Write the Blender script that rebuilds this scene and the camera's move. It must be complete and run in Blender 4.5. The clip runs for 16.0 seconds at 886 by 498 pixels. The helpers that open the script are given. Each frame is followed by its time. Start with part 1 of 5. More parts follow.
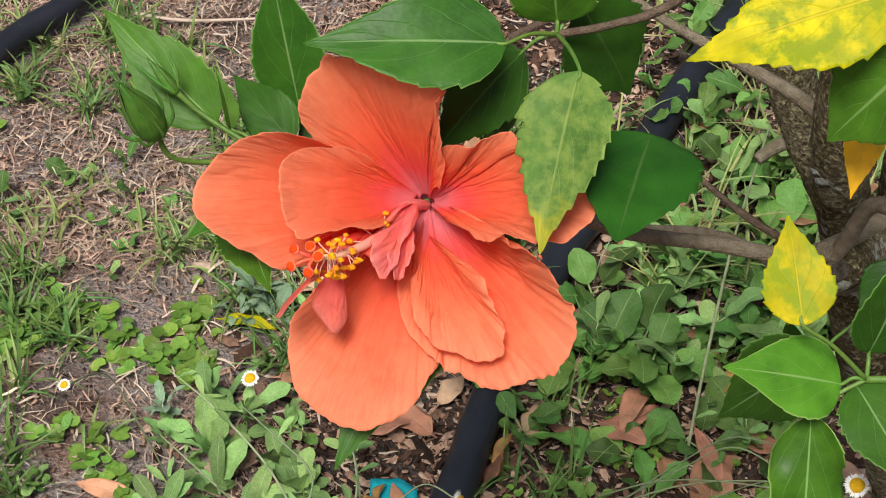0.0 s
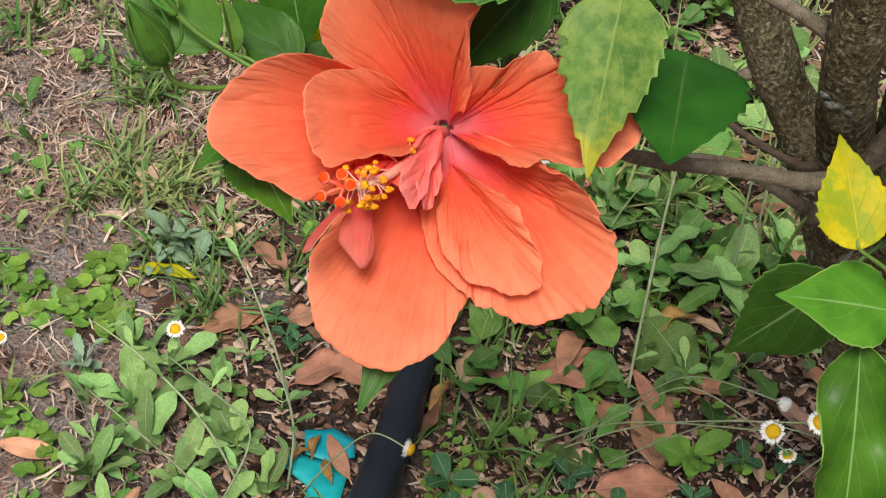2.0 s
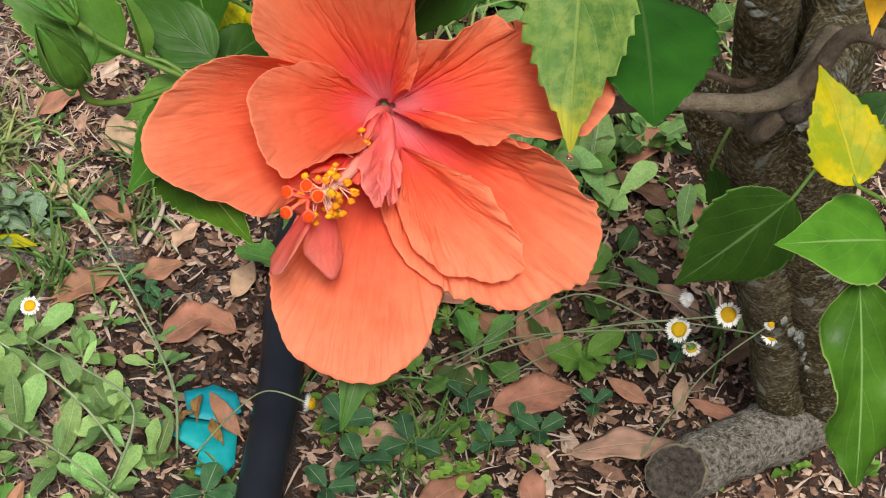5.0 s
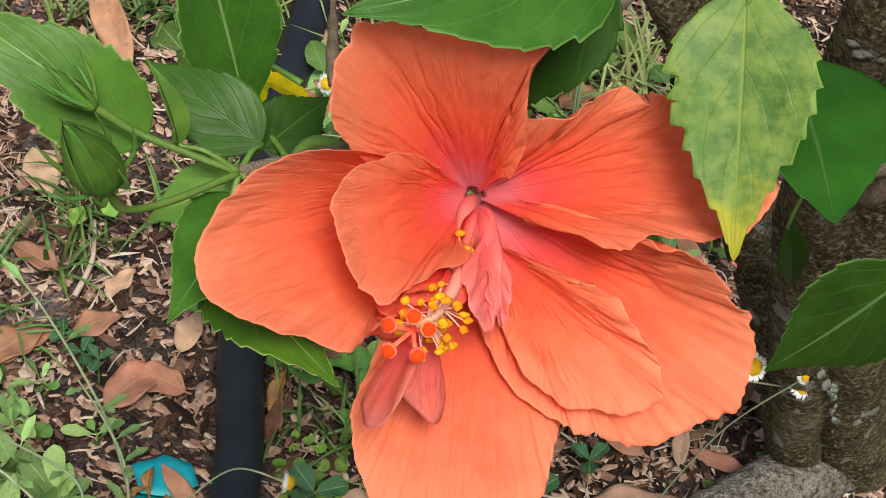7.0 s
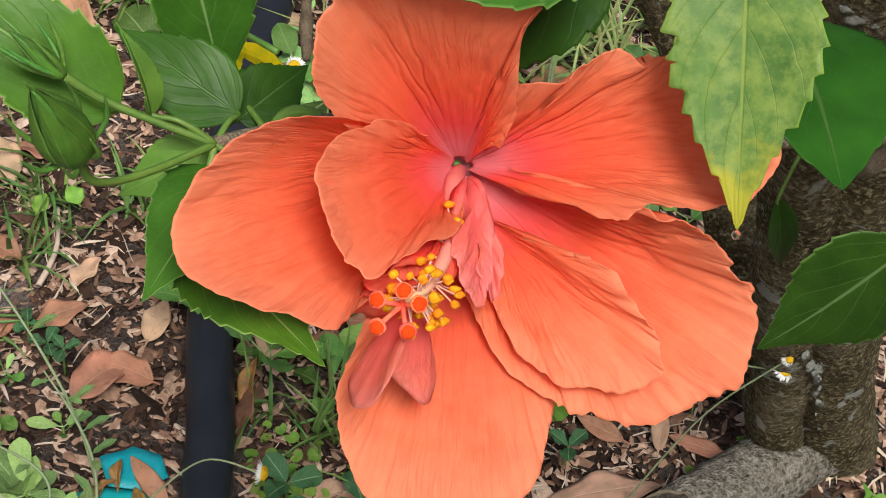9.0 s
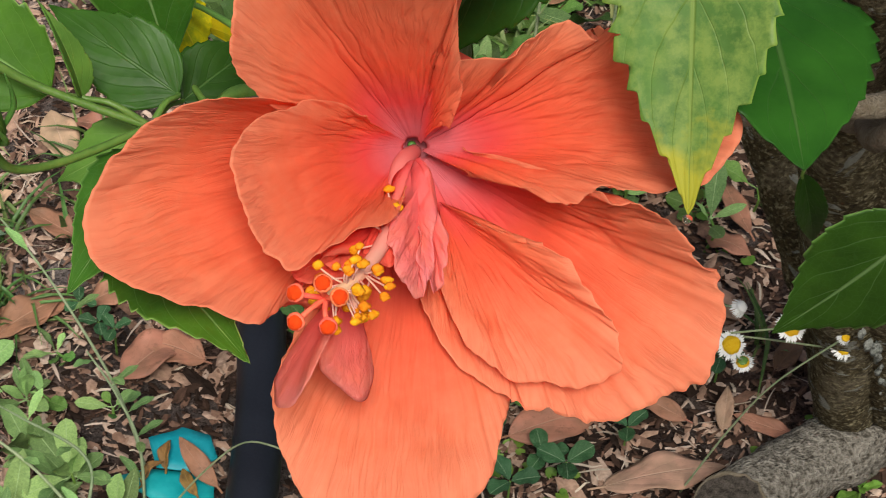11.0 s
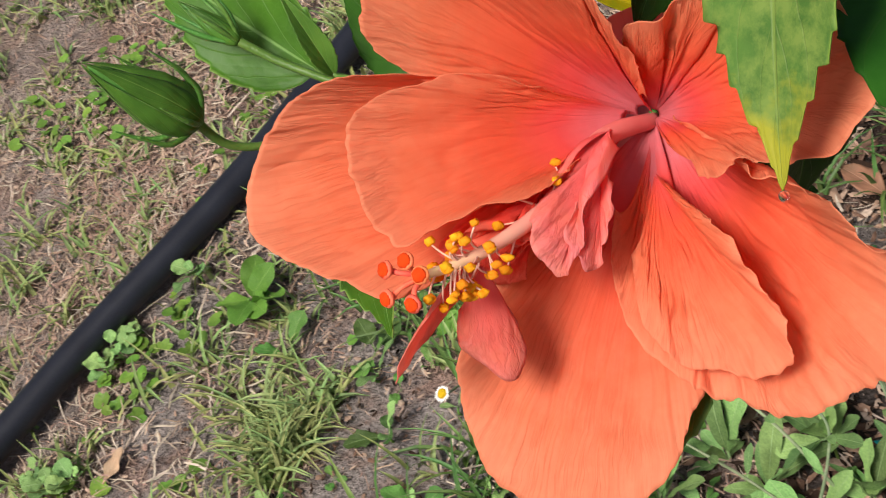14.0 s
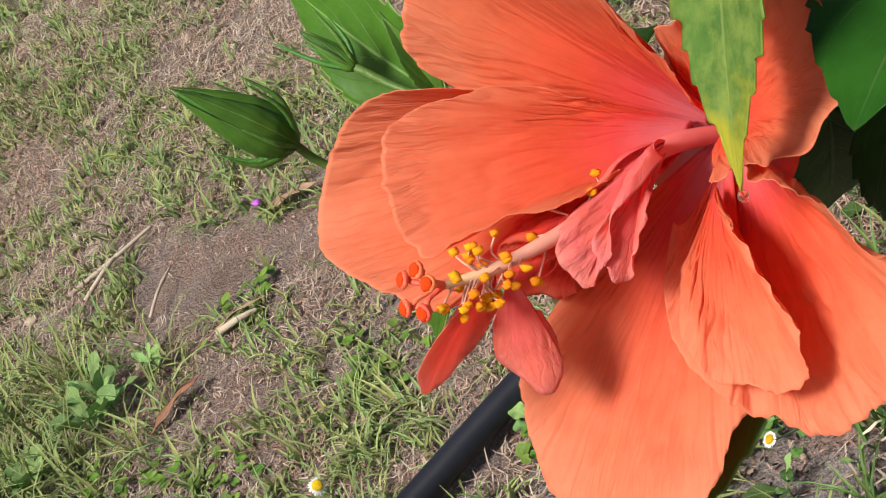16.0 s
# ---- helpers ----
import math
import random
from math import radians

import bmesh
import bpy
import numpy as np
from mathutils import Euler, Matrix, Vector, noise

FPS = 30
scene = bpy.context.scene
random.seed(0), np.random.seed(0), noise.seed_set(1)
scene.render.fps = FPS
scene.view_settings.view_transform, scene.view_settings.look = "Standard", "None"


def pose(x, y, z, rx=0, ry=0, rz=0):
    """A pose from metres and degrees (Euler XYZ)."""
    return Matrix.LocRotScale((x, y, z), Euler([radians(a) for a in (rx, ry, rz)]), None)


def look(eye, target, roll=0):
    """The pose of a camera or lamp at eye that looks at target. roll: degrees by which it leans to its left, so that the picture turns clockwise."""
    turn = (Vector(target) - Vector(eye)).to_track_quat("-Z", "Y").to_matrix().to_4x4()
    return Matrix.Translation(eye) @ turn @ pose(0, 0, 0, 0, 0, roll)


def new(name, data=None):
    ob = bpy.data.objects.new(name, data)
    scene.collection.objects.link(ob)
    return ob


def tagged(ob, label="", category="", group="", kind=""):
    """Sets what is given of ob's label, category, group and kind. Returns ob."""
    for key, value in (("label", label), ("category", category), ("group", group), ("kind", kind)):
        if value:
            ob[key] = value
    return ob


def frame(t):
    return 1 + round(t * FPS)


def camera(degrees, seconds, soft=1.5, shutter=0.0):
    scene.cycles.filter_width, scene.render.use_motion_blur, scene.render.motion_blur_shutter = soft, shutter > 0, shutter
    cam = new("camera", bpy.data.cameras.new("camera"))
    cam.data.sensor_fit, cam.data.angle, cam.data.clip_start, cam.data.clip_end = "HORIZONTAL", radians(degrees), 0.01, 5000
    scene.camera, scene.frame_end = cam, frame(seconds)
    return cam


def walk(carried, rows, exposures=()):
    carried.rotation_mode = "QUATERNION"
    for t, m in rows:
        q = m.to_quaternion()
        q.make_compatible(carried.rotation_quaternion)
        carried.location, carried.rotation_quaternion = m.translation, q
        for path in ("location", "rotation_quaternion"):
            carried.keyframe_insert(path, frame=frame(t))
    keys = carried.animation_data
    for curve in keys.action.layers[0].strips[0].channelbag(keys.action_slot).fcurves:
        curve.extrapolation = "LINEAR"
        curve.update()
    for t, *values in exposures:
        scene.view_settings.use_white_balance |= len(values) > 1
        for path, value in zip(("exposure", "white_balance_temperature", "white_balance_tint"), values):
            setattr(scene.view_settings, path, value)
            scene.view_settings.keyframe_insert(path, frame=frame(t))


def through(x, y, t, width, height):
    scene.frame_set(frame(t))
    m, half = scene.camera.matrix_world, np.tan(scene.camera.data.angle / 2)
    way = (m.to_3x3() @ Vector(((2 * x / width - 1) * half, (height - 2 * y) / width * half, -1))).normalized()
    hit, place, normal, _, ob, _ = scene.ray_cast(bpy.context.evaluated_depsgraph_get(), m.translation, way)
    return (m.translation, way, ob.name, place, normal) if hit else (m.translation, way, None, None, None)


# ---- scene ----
# ---- camera ----
cam = camera(24.57, 16.0, soft=1.05, shutter=0.22)
walk(cam, [
    (0, pose(0.0605, -0.5056, 0.9224, 46.83, -1.32, 7.17)),
    (0.5, pose(0.0547, -0.4965, 0.9182, 46.50, -1.66, 7.06)),
    (1, pose(0.0396, -0.4932, 0.9105, 46.56, -2.19, 6.44)),
    (1.5, pose(0.0201, -0.4914, 0.8959, 46.58, -3.21, 4.77)),
    (2, pose(-0.0051, -0.4888, 0.8864, 45.81, -4.09, 2.83)),
    (2.5, pose(-0.0251, -0.4852, 0.8839, 44.60, -4.11, 1.00)),
    (3, pose(-0.0356, -0.4737, 0.8885, 43.29, -4.18, -1.54)),
    (3.5, pose(-0.0145, -0.4617, 0.8928, 42.60, -4.58, -1.30)),
    (3.7, pose(-0.0001, -0.4590, 0.8963, 42.52, -4.07, -0.62)),
    (5.8, pose(-0.1033, -0.3640, 0.8417, 41.59, -4.38, -11.70)),
    (6, pose(-0.1041, -0.3454, 0.8321, 41.39, -4.77, -11.84)),
    (6.5, pose(-0.1066, -0.3225, 0.8221, 41.54, -5.35, -11.72)),
    (7, pose(-0.1083, -0.3120, 0.8123, 41.86, -5.61, -12.02)),
    (7.5, pose(-0.1102, -0.3103, 0.8085, 41.90, -5.81, -12.34)),
    (8, pose(-0.1110, -0.3072, 0.8032, 41.84, -5.97, -12.45)),
    (8.5, pose(-0.1119, -0.3065, 0.8004, 41.76, -5.99, -12.73)),
    (9, pose(-0.1099, -0.3006, 0.7930, 41.79, -6.03, -13.20)),
    (9.2, pose(-0.1090, -0.2978, 0.7914, 41.78, -6.03, -13.38)),
    (11.3, pose(-0.0493, -0.2897, 0.7757, 40.37, -0.80, -9.53)),
    (11.5, pose(-0.0374, -0.2919, 0.7724, 40.22, 0.63, -7.68)),
    (12, pose(0.0001, -0.2866, 0.7665, 39.66, 4.75, -3.81)),
    (12.5, pose(0.0382, -0.2820, 0.7599, 39.55, 8.94, -0.95)),
    (13, pose(0.0692, -0.2826, 0.7532, 40.10, 13.39, 2.84)),
    (13.3, pose(0.0857, -0.2814, 0.7471, 40.85, 16.02, 5.85)),
    (13.5, pose(0.1004, -0.2812, 0.7442, 41.31, 18.19, 7.57)),
    (14, pose(0.1315, -0.2776, 0.7412, 43.14, 22.22, 12.06)),
    (14.5, pose(0.1603, -0.2740, 0.7300, 45.68, 25.25, 16.20)),
    (15, pose(0.1885, -0.2749, 0.7185, 49.35, 29.30, 21.82)),
    (15.5, pose(0.2121, -0.2708, 0.7000, 51.83, 32.10, 25.62)),
    (16, pose(0.2224, -0.2557, 0.6824, 52.03, 34.05, 26.46)),
], exposures=[(0, 0.42), (8.5, 0.42), (11.5, 0.22), (12.5, 0.24), (14, 0.35), (15.5, 0.41), (16, 0.41)])

# ---- world and light: open shade under a bright overcast sky ----
world = bpy.data.worlds.new("overcast_sky")
scene.world = world
world.use_nodes = True
wn = world.node_tree.nodes
wl = world.node_tree.links
sky = wn.new("ShaderNodeTexSky")
sky.sky_type = "NISHITA"
sky.sun_disc = False
sky.sun_elevation = radians(58)
sky.sun_rotation = radians(200)
sky.air_density, sky.dust_density, sky.ozone_density = 1.0, 6.0, 1.0
wn["Background"].inputs["Strength"].default_value = 0.063
wl.new(sky.outputs["Color"], wn["Background"].inputs["Color"])
sun = new("sun", bpy.data.lights.new("sun", "SUN"))
sun.data.energy, sun.data.angle, sun.data.color = 3.35, radians(18), (1.0, 0.96, 0.90)
sun.matrix_world = look((-0.15, -1.35, 2.2), (0, 0, 0))
scene.view_settings.exposure = 0.42

# ---- node helpers and materials ----
rng = random.Random(7)


class Graph:
    """A small wrapper round one material's node tree."""

    def __init__(self, name):
        self.mat = bpy.data.materials.new(name)
        self.mat.use_nodes = True
        self.n, self.l = self.mat.node_tree.nodes, self.mat.node_tree.links
        self.bsdf = self.n["Principled BSDF"]
        self.out = self.n["Material Output"]

    def node(self, kind, **inputs):
        nd = self.n.new(kind)
        for key, value in inputs.items():
            self.put(nd.inputs[key.replace("_", " ")], value)
        return nd

    def put(self, socket, value):
        if hasattr(value, "is_output"):
            self.l.new(value, socket)
        else:
            socket.default_value = value

    def math(self, op, a, b=0.0, c=0.0):
        nd = self.n.new("ShaderNodeMath")
        nd.operation = op
        for s, v in zip(nd.inputs, (a, b, c)):
            self.put(s, v)
        return nd.outputs[0]

    def mix(self, fac, a, b, blend="MIX"):
        nd = self.n.new("ShaderNodeMix")
        nd.data_type, nd.blend_type = "RGBA", blend
        self.put(nd.inputs[0], fac)
        self.put(nd.inputs[6], a if hasattr(a, "is_output") else (*a, 1))
        self.put(nd.inputs[7], b if hasattr(b, "is_output") else (*b, 1))
        return nd.outputs[2]

    def ramp(self, fac, *stops):
        nd = self.n.new("ShaderNodeValToRGB")
        while len(nd.color_ramp.elements) < len(stops):
            nd.color_ramp.elements.new(0.5)
        for el, (p, c) in zip(nd.color_ramp.elements, stops):
            el.position, el.color = p, (*c, 1) if len(c) == 3 else c
        self.put(nd.inputs[0], fac)
        return nd.outputs[0]

    def noise(self, scale, detail=3.0, coords=None, rough=0.55, distort=0.0):
        nd = self.node("ShaderNodeTexNoise", Scale=scale, Detail=detail, Roughness=rough, Distortion=distort)
        if coords is not None:
            self.l.new(coords, nd.inputs["Vector"])
        return nd.outputs[0]

    def coords(self):
        return self.n.new("ShaderNodeTexCoord").outputs["Object"]

    def uv(self):
        nd = self.n.new("ShaderNodeSeparateXYZ")
        self.l.new(self.n.new("ShaderNodeUVMap").outputs[0], nd.inputs[0])
        return nd.outputs[0], nd.outputs[1]

    def rnd(self):
        return self.n.new("ShaderNodeObjectInfo").outputs["Random"]

    def island(self):
        return self.n.new("ShaderNodeNewGeometry").outputs["Random Per Island"]

    def bump(self, height, strength=0.3, distance=0.001):
        nd = self.node("ShaderNodeBump", Strength=strength, Distance=distance, Height=height)
        self.l.new(nd.outputs[0], self.bsdf.inputs["Normal"])
        return nd.outputs[0]

    def finish(self, color, rough=0.5, spec=0.5, through=0.0, metal=0.0):
        self.put(self.bsdf.inputs["Base Color"], color if hasattr(color, "is_output") else (*color, 1))
        self.put(self.bsdf.inputs["Roughness"], rough)
        self.put(self.bsdf.inputs["Specular IOR Level"], spec)
        self.put(self.bsdf.inputs["Metallic"], metal)
        if through > 0:
            tr = self.n.new("ShaderNodeBsdfTranslucent")
            self.put(tr.inputs[0], color if hasattr(color, "is_output") else (*color, 1))
            ms = self.n.new("ShaderNodeMixShader")
            ms.inputs[0].default_value = through
            self.l.new(self.bsdf.outputs[0], ms.inputs[1])
            self.l.new(tr.outputs[0], ms.inputs[2])
            self.l.new(ms.outputs[0], self.out.inputs[0])
        return self.mat


def petal_material(name, outer, inner, throat, heart, through=0.5):
    """Thin petal: u runs from throat (0) to rim (1), v across; veins and crinkles fan out along u."""
    g = Graph(name)
    u, v = g.uv()
    co = g.coords()
    warp = g.noise(70, 2, co)
    vv = g.math("MULTIPLY_ADD", warp, 0.05, v)

    def fan(along, across, detail):
        comb = g.n.new("ShaderNodeCombineXYZ")
        g.put(comb.inputs[0], g.math("MULTIPLY", u, along))
        g.put(comb.inputs[1], g.math("MULTIPLY", vv, across))
        return g.noise(1.0, detail, comb.outputs[0], 0.6)

    veins, fine, crease = fan(2.2, 42.0, 3), fan(5.0, 105.0, 3), fan(2.6, 58.0, 2)
    blot = g.noise(90, 3, co)
    tone = g.math("ADD", u, g.math("MULTIPLY_ADD", blot, 0.14, -0.07))
    lump = g.noise(170, 4, co, 0.6)
    base = g.ramp(tone, (0.0, heart), (0.13, heart), (0.28, throat), (0.46, inner), (0.82, outer), (1.0, (min(outer[0] + 0.03, 0.93), outer[1] * 1.30, outer[2] * 1.5)))
    base = g.mix(g.ramp(g.math("MULTIPLY", lump, tone), (0.30, (0, 0, 0)), (0.62, (0.45, 0.45, 0.45))), base, (0.92, 0.36, 0.20))
    dark = g.ramp(veins, (0.34, (0.93, 0.72, 0.64)), (0.50, (1, 1, 1)))
    away = g.ramp(u, (0.12, (0, 0, 0)), (0.4, (0.34, 0.34, 0.34)))
    col = g.mix(away, base, dark, "MULTIPLY")
    ridge = g.math("ABSOLUTE", g.math("SUBTRACT", crease, 0.5))
    line = g.math("MULTIPLY", g.ramp(ridge, (0.0, (1, 1, 1)), (0.035, (0, 0, 0))), g.ramp(g.noise(55, 2, co), (0.42, (0, 0, 0)), (0.60, (1, 1, 1))))
    col = g.mix(g.math("MULTIPLY", line, 0.24), col, g.mix(1.0, col, (0.84, 0.50, 0.42), "MULTIPLY"))
    crimp = g.math("ABSOLUTE", g.math("SUBTRACT", fan(5.0, 44.0, 3), 0.5))
    dent = g.math("MULTIPLY", g.ramp(crimp, (0.0, (1, 1, 1)), (0.075, (0, 0, 0))), g.math("MULTIPLY", g.ramp(g.noise(38, 2, co), (0.46, (0, 0, 0)), (0.60, (1, 1, 1))), g.ramp(u, (0.35, (0, 0, 0)), (0.62, (1, 1, 1)))))
    col = g.mix(g.math("MULTIPLY", dent, 0.24), col, g.mix(1.0, col, (0.82, 0.48, 0.42), "MULTIPLY"))
    pale = g.ramp(g.noise(260, 2, co), (0.45, (1, 1, 1)), (0.75, (1.05, 1.12, 1.12)))
    col = g.mix(0.6, col, pale, "MULTIPLY")
    h = g.math("ADD", g.math("MULTIPLY", veins, 0.35), g.math("ADD", g.math("MULTIPLY", fine, 0.22), g.math("MULTIPLY", lump, 0.5)))
    h = g.math("MULTIPLY", g.math("SUBTRACT", h, g.math("ADD", g.math("MULTIPLY", line, 0.8), g.math("MULTIPLY", dent, 0.9))), g.ramp(u, (0.08, (0.15, 0.15, 0.15)), (0.5, (1, 1, 1))))
    g.bump(h, 0.42, 0.0008)
    return g.finish(col, 0.6, 0.2, through)


def leaf_material(name, blade, vein, blotch=None, blotch_at=(0.5, 0.62), rough=0.48, through=0.2, rim=None, tip=None, gloss=0.28, fleck=190, spread=0.5):
    """Leaf: u along the midrib (0 base, 1 tip), v across (0.5 on the midrib)."""
    g = Graph(name)
    u, v = g.uv()
    co = g.coords()
    side = g.math("ABSOLUTE", g.math("SUBTRACT", v, 0.5))
    mid = g.ramp(side, (0.008, (1, 1, 1)), (0.020, (0, 0, 0)))
    bow = g.math("SUBTRACT", u, g.math("MULTIPLY", side, 1.1))
    wob = g.math("MULTIPLY_ADD", g.noise(60, 2, co), 0.16, bow)
    saw = g.math("ABSOLUTE", g.math("SUBTRACT", g.math("FRACT", g.math("MULTIPLY", wob, 4.2)), 0.5))
    lat = g.ramp(saw, (0.0, (1, 1, 1)), (0.032, (0, 0, 0)))
    lat = g.math("MULTIPLY", lat, g.math("MULTIPLY_ADD", side, -0.9, 0.55))
    veins = g.math("MAXIMUM", mid, lat)
    patch = g.noise(120, 3, co)
    tone = g.ramp(g.math("MULTIPLY_ADD", g.noise(30, 2, co), 0.5, g.math("MULTIPLY", patch, 0.5)), (0.34, (0.62, 0.68, 0.64)), (0.66, (1.25, 1.18, 1.15)))
    col = g.mix(1.0, tone, blade, "MULTIPLY")
    shift = g.n.new("ShaderNodeHueSaturation")
    g.put(shift.inputs["Value"], g.math("MULTIPLY_ADD", g.rnd(), spread, 0.97 - spread / 2))
    g.put(shift.inputs["Hue"], g.math("MULTIPLY_ADD", g.math("FRACT", g.math("MULTIPLY", g.rnd(), 7.7)), 0.04 * spread, 0.5 - 0.02 * spread))
    g.put(shift.inputs["Color"], col)
    col = shift.outputs[0]
    if blotch:
        where = g.ramp(g.noise(fleck, 6, co, 0.68), (blotch_at[0], (0, 0, 0)), (blotch_at[1], (1, 1, 1)))
        col = g.mix(where, col, blotch)
    if rim:
        edge = g.ramp(side, (0.47, (0, 0, 0)), (0.5, (1, 1, 1)))
        col = g.mix(edge, col, rim)
    if tip:
        col = g.mix(g.ramp(g.math("MULTIPLY_ADD", g.noise(170, 5, co), 0.5, g.math("MULTIPLY", u, 0.86)), (0.86, (0, 0, 0)), (1.12, (1, 1, 1))), col, tip)
    net = g.n.new("ShaderNodeTexVoronoi")
    net.feature = "DISTANCE_TO_EDGE"
    net.inputs["Scale"].default_value = 520
    g.l.new(co, net.inputs["Vector"])
    col = g.mix(g.ramp(net.outputs[0], (0.0, (0.05, 0.05, 0.05)), (0.07, (0, 0, 0))), col, vein)
    col = g.mix(g.math("MULTIPLY", veins, 0.72), col, vein)
    cells = g.n.new("ShaderNodeTexVoronoi")
    cells.inputs["Scale"].default_value = 420
    g.l.new(co, cells.inputs["Vector"])
    h = g.math("SUBTRACT", g.math("ADD", g.math("MULTIPLY", cells.outputs[0], 0.18), g.math("MULTIPLY", saw, 0.45)), g.math("MULTIPLY", veins, 0.8))
    g.bump(h, 0.45, 0.0008)
    return g.finish(col, rough, gloss, through)


def plain(name, a, b, scale=80, rough=0.6, spec=0.4, bump=0.3, depth=0.001, through=0.0, vary=0.3, fine=6.0, hue=0.0):
    """Two tones mixed by two noises, with a grain and a little change from piece to piece."""
    g = Graph(name)
    co = g.coords()
    n1 = g.noise(scale, 4, co)
    n2 = g.noise(scale * fine, 3, co)
    f = g.ramp(g.math("MULTIPLY_ADD", n2, 0.4, g.math("MULTIPLY", n1, 0.6)), (0.36, (0, 0, 0)), (0.64, (1, 1, 1)))
    col = g.mix(f, a, b)
    r = g.math("FRACT", g.math("ADD", g.rnd(), g.island()))
    sh = g.n.new("ShaderNodeHueSaturation")
    g.put(sh.inputs["Value"], g.math("MULTIPLY_ADD", r, 2 * vary, 1 - vary))
    g.put(sh.inputs["Hue"], g.math("MULTIPLY_ADD", g.math("FRACT", g.math("MULTIPLY", r, 7.3)), 0.03 + hue, 0.485 - hue * 0.75))
    g.put(sh.inputs["Color"], col)
    g.bump(g.math("ADD", n2, n1), bump, depth)
    return g.finish(sh.outputs[0], rough, spec, through)


ORANGE, DEEP, PINK, HEART = (0.92, 0.262, 0.122), (0.94, 0.165, 0.078), (0.92, 0.125, 0.115), (0.86, 0.24, 0.27)
M_PETAL = petal_material("petal_orange", ORANGE, DEEP, PINK, HEART)
M_PETAL_PALE = petal_material("petal_salmon", (0.95, 0.31, 0.25), (0.95, 0.24, 0.20), (0.90, 0.18, 0.16), (0.88, 0.22, 0.2), through=0.62)
M_PETAL_RED = petal_material("petal_red", (0.92, 0.120, 0.075), (0.91, 0.085, 0.065), (0.86, 0.06, 0.08), (0.86, 0.1, 0.1))
M_PETAL_PINK = petal_material("petal_pink", (0.96, 0.24, 0.22), (0.96, 0.22, 0.21), (0.89, 0.17, 0.17), (0.88, 0.26, 0.26))
g_style = Graph("style_flesh")
style_u, style_v = g_style.uv()
style_n = g_style.noise(160, 3, g_style.coords())
style_col = g_style.ramp(g_style.math("MULTIPLY_ADD", style_n, 0.2, style_u), (0.15, (0.85, 0.19, 0.18)), (0.50, (0.88, 0.32, 0.28)), (0.78, (0.90, 0.46, 0.34)), (1.0, (0.92, 0.66, 0.36)))
g_style.bump(style_n, 0.3, 0.0008)
M_STYLE = g_style.finish(style_col, 0.5, 0.3, 0.25)
M_FILAMENT = plain("filament_pink", (0.90, 0.50, 0.38), (0.92, 0.64, 0.48), 90, 0.5, through=0.3, vary=0.1)
M_ANTHER = plain("anther_yellow", (0.93, 0.32, 0.006), (0.95, 0.44, 0.025), 900, 0.8, 0.1, 0.25, 0.0004, vary=0.10, through=0.25)
M_STIGMA = plain("stigma_red", (0.78, 0.020, 0.006), (0.82, 0.034, 0.008), 900, 0.75, 0.1, 0.7, 0.0005, vary=0.04, hue=-0.03)
M_STIGMA_RIM = plain("stigma_rim", (0.88, 0.22, 0.10), (0.86, 0.16, 0.08), 600, 0.6, 0.2, 0.3, vary=0.05)
M_LEAF = leaf_material("leaf_green", (0.040, 0.130, 0.013), (0.20, 0.34, 0.12), rim=(0.16, 0.32, 0.07), rough=0.40, gloss=0.18)
# for dark leaves, and for shaded ones whose shade is put into the colour
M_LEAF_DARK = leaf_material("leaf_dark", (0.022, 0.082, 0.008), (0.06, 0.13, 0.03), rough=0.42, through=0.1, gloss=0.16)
M_LEAF_BRIGHT = leaf_material("leaf_bright", (0.066, 0.200, 0.016), (0.24, 0.42, 0.12), rim=(0.26, 0.42, 0.10), rough=0.42, gloss=0.18)
M_LEAF_FADING = leaf_material("leaf_fading", (0.070, 0.160, 0.030), (0.20, 0.29, 0.06), (0.18, 0.27, 0.055), (0.42, 0.60), fleck=150, gloss=0.2, tip=(0.36, 0.35, 0.03), rim=(0.20, 0.32, 0.05))
M_LEAF_YELLOW = leaf_material("leaf_yellow", (0.60, 0.51, 0.006), (0.56, 0.48, 0.03), (0.27, 0.34, 0.012), (0.44, 0.60), through=0.3, gloss=0.12, fleck=110)
M_LEAF_GOLD = leaf_material("leaf_gold", (0.80, 0.43, 0.012), (0.80, 0.50, 0.06), through=0.3)
M_STEM = plain("stem_green", (0.085, 0.185, 0.030), (0.14, 0.25, 0.045), 120, 0.45, vary=0.1, through=0.1)
M_SEPAL = leaf_material("sepal_green", (0.085, 0.205, 0.026), (0.17, 0.30, 0.06), rim=(0.17, 0.30, 0.08), rough=0.45)
M_STALK = plain("stalk_pale", (0.21, 0.29, 0.14), (0.36, 0.42, 0.25), 200, 0.6, 0.3, 0.3, vary=0.2, through=0.1)
M_BUD = plain("bud_green", (0.055, 0.17, 0.025), (0.11, 0.25, 0.045), 150, 0.45, 0.4, 0.4, vary=0.1)

g_bark = Graph("bark")
co = g_bark.coords()
n_big = g_bark.noise(28, 5, co, 0.65)
n_fine = g_bark.noise(400, 4, co, 0.7)
bark_col = g_bark.ramp(n_big, (0.32, (0.050, 0.038, 0.018)), (0.50, (0.115, 0.094, 0.050)), (0.66, (0.22, 0.19, 0.13)))
dash_map = g_bark.n.new("ShaderNodeMapping")
dash_map.inputs["Scale"].default_value = (480, 480, 420)
g_bark.l.new(co, dash_map.inputs["Vector"])
dashes = g_bark.noise(1.0, 3, dash_map.outputs[0], 0.6)
bark_col = g_bark.mix(g_bark.ramp(dashes, (0.52, (0, 0, 0)), (0.60, (0.85, 0.85, 0.85))), bark_col, (0.33, 0.295, 0.185))
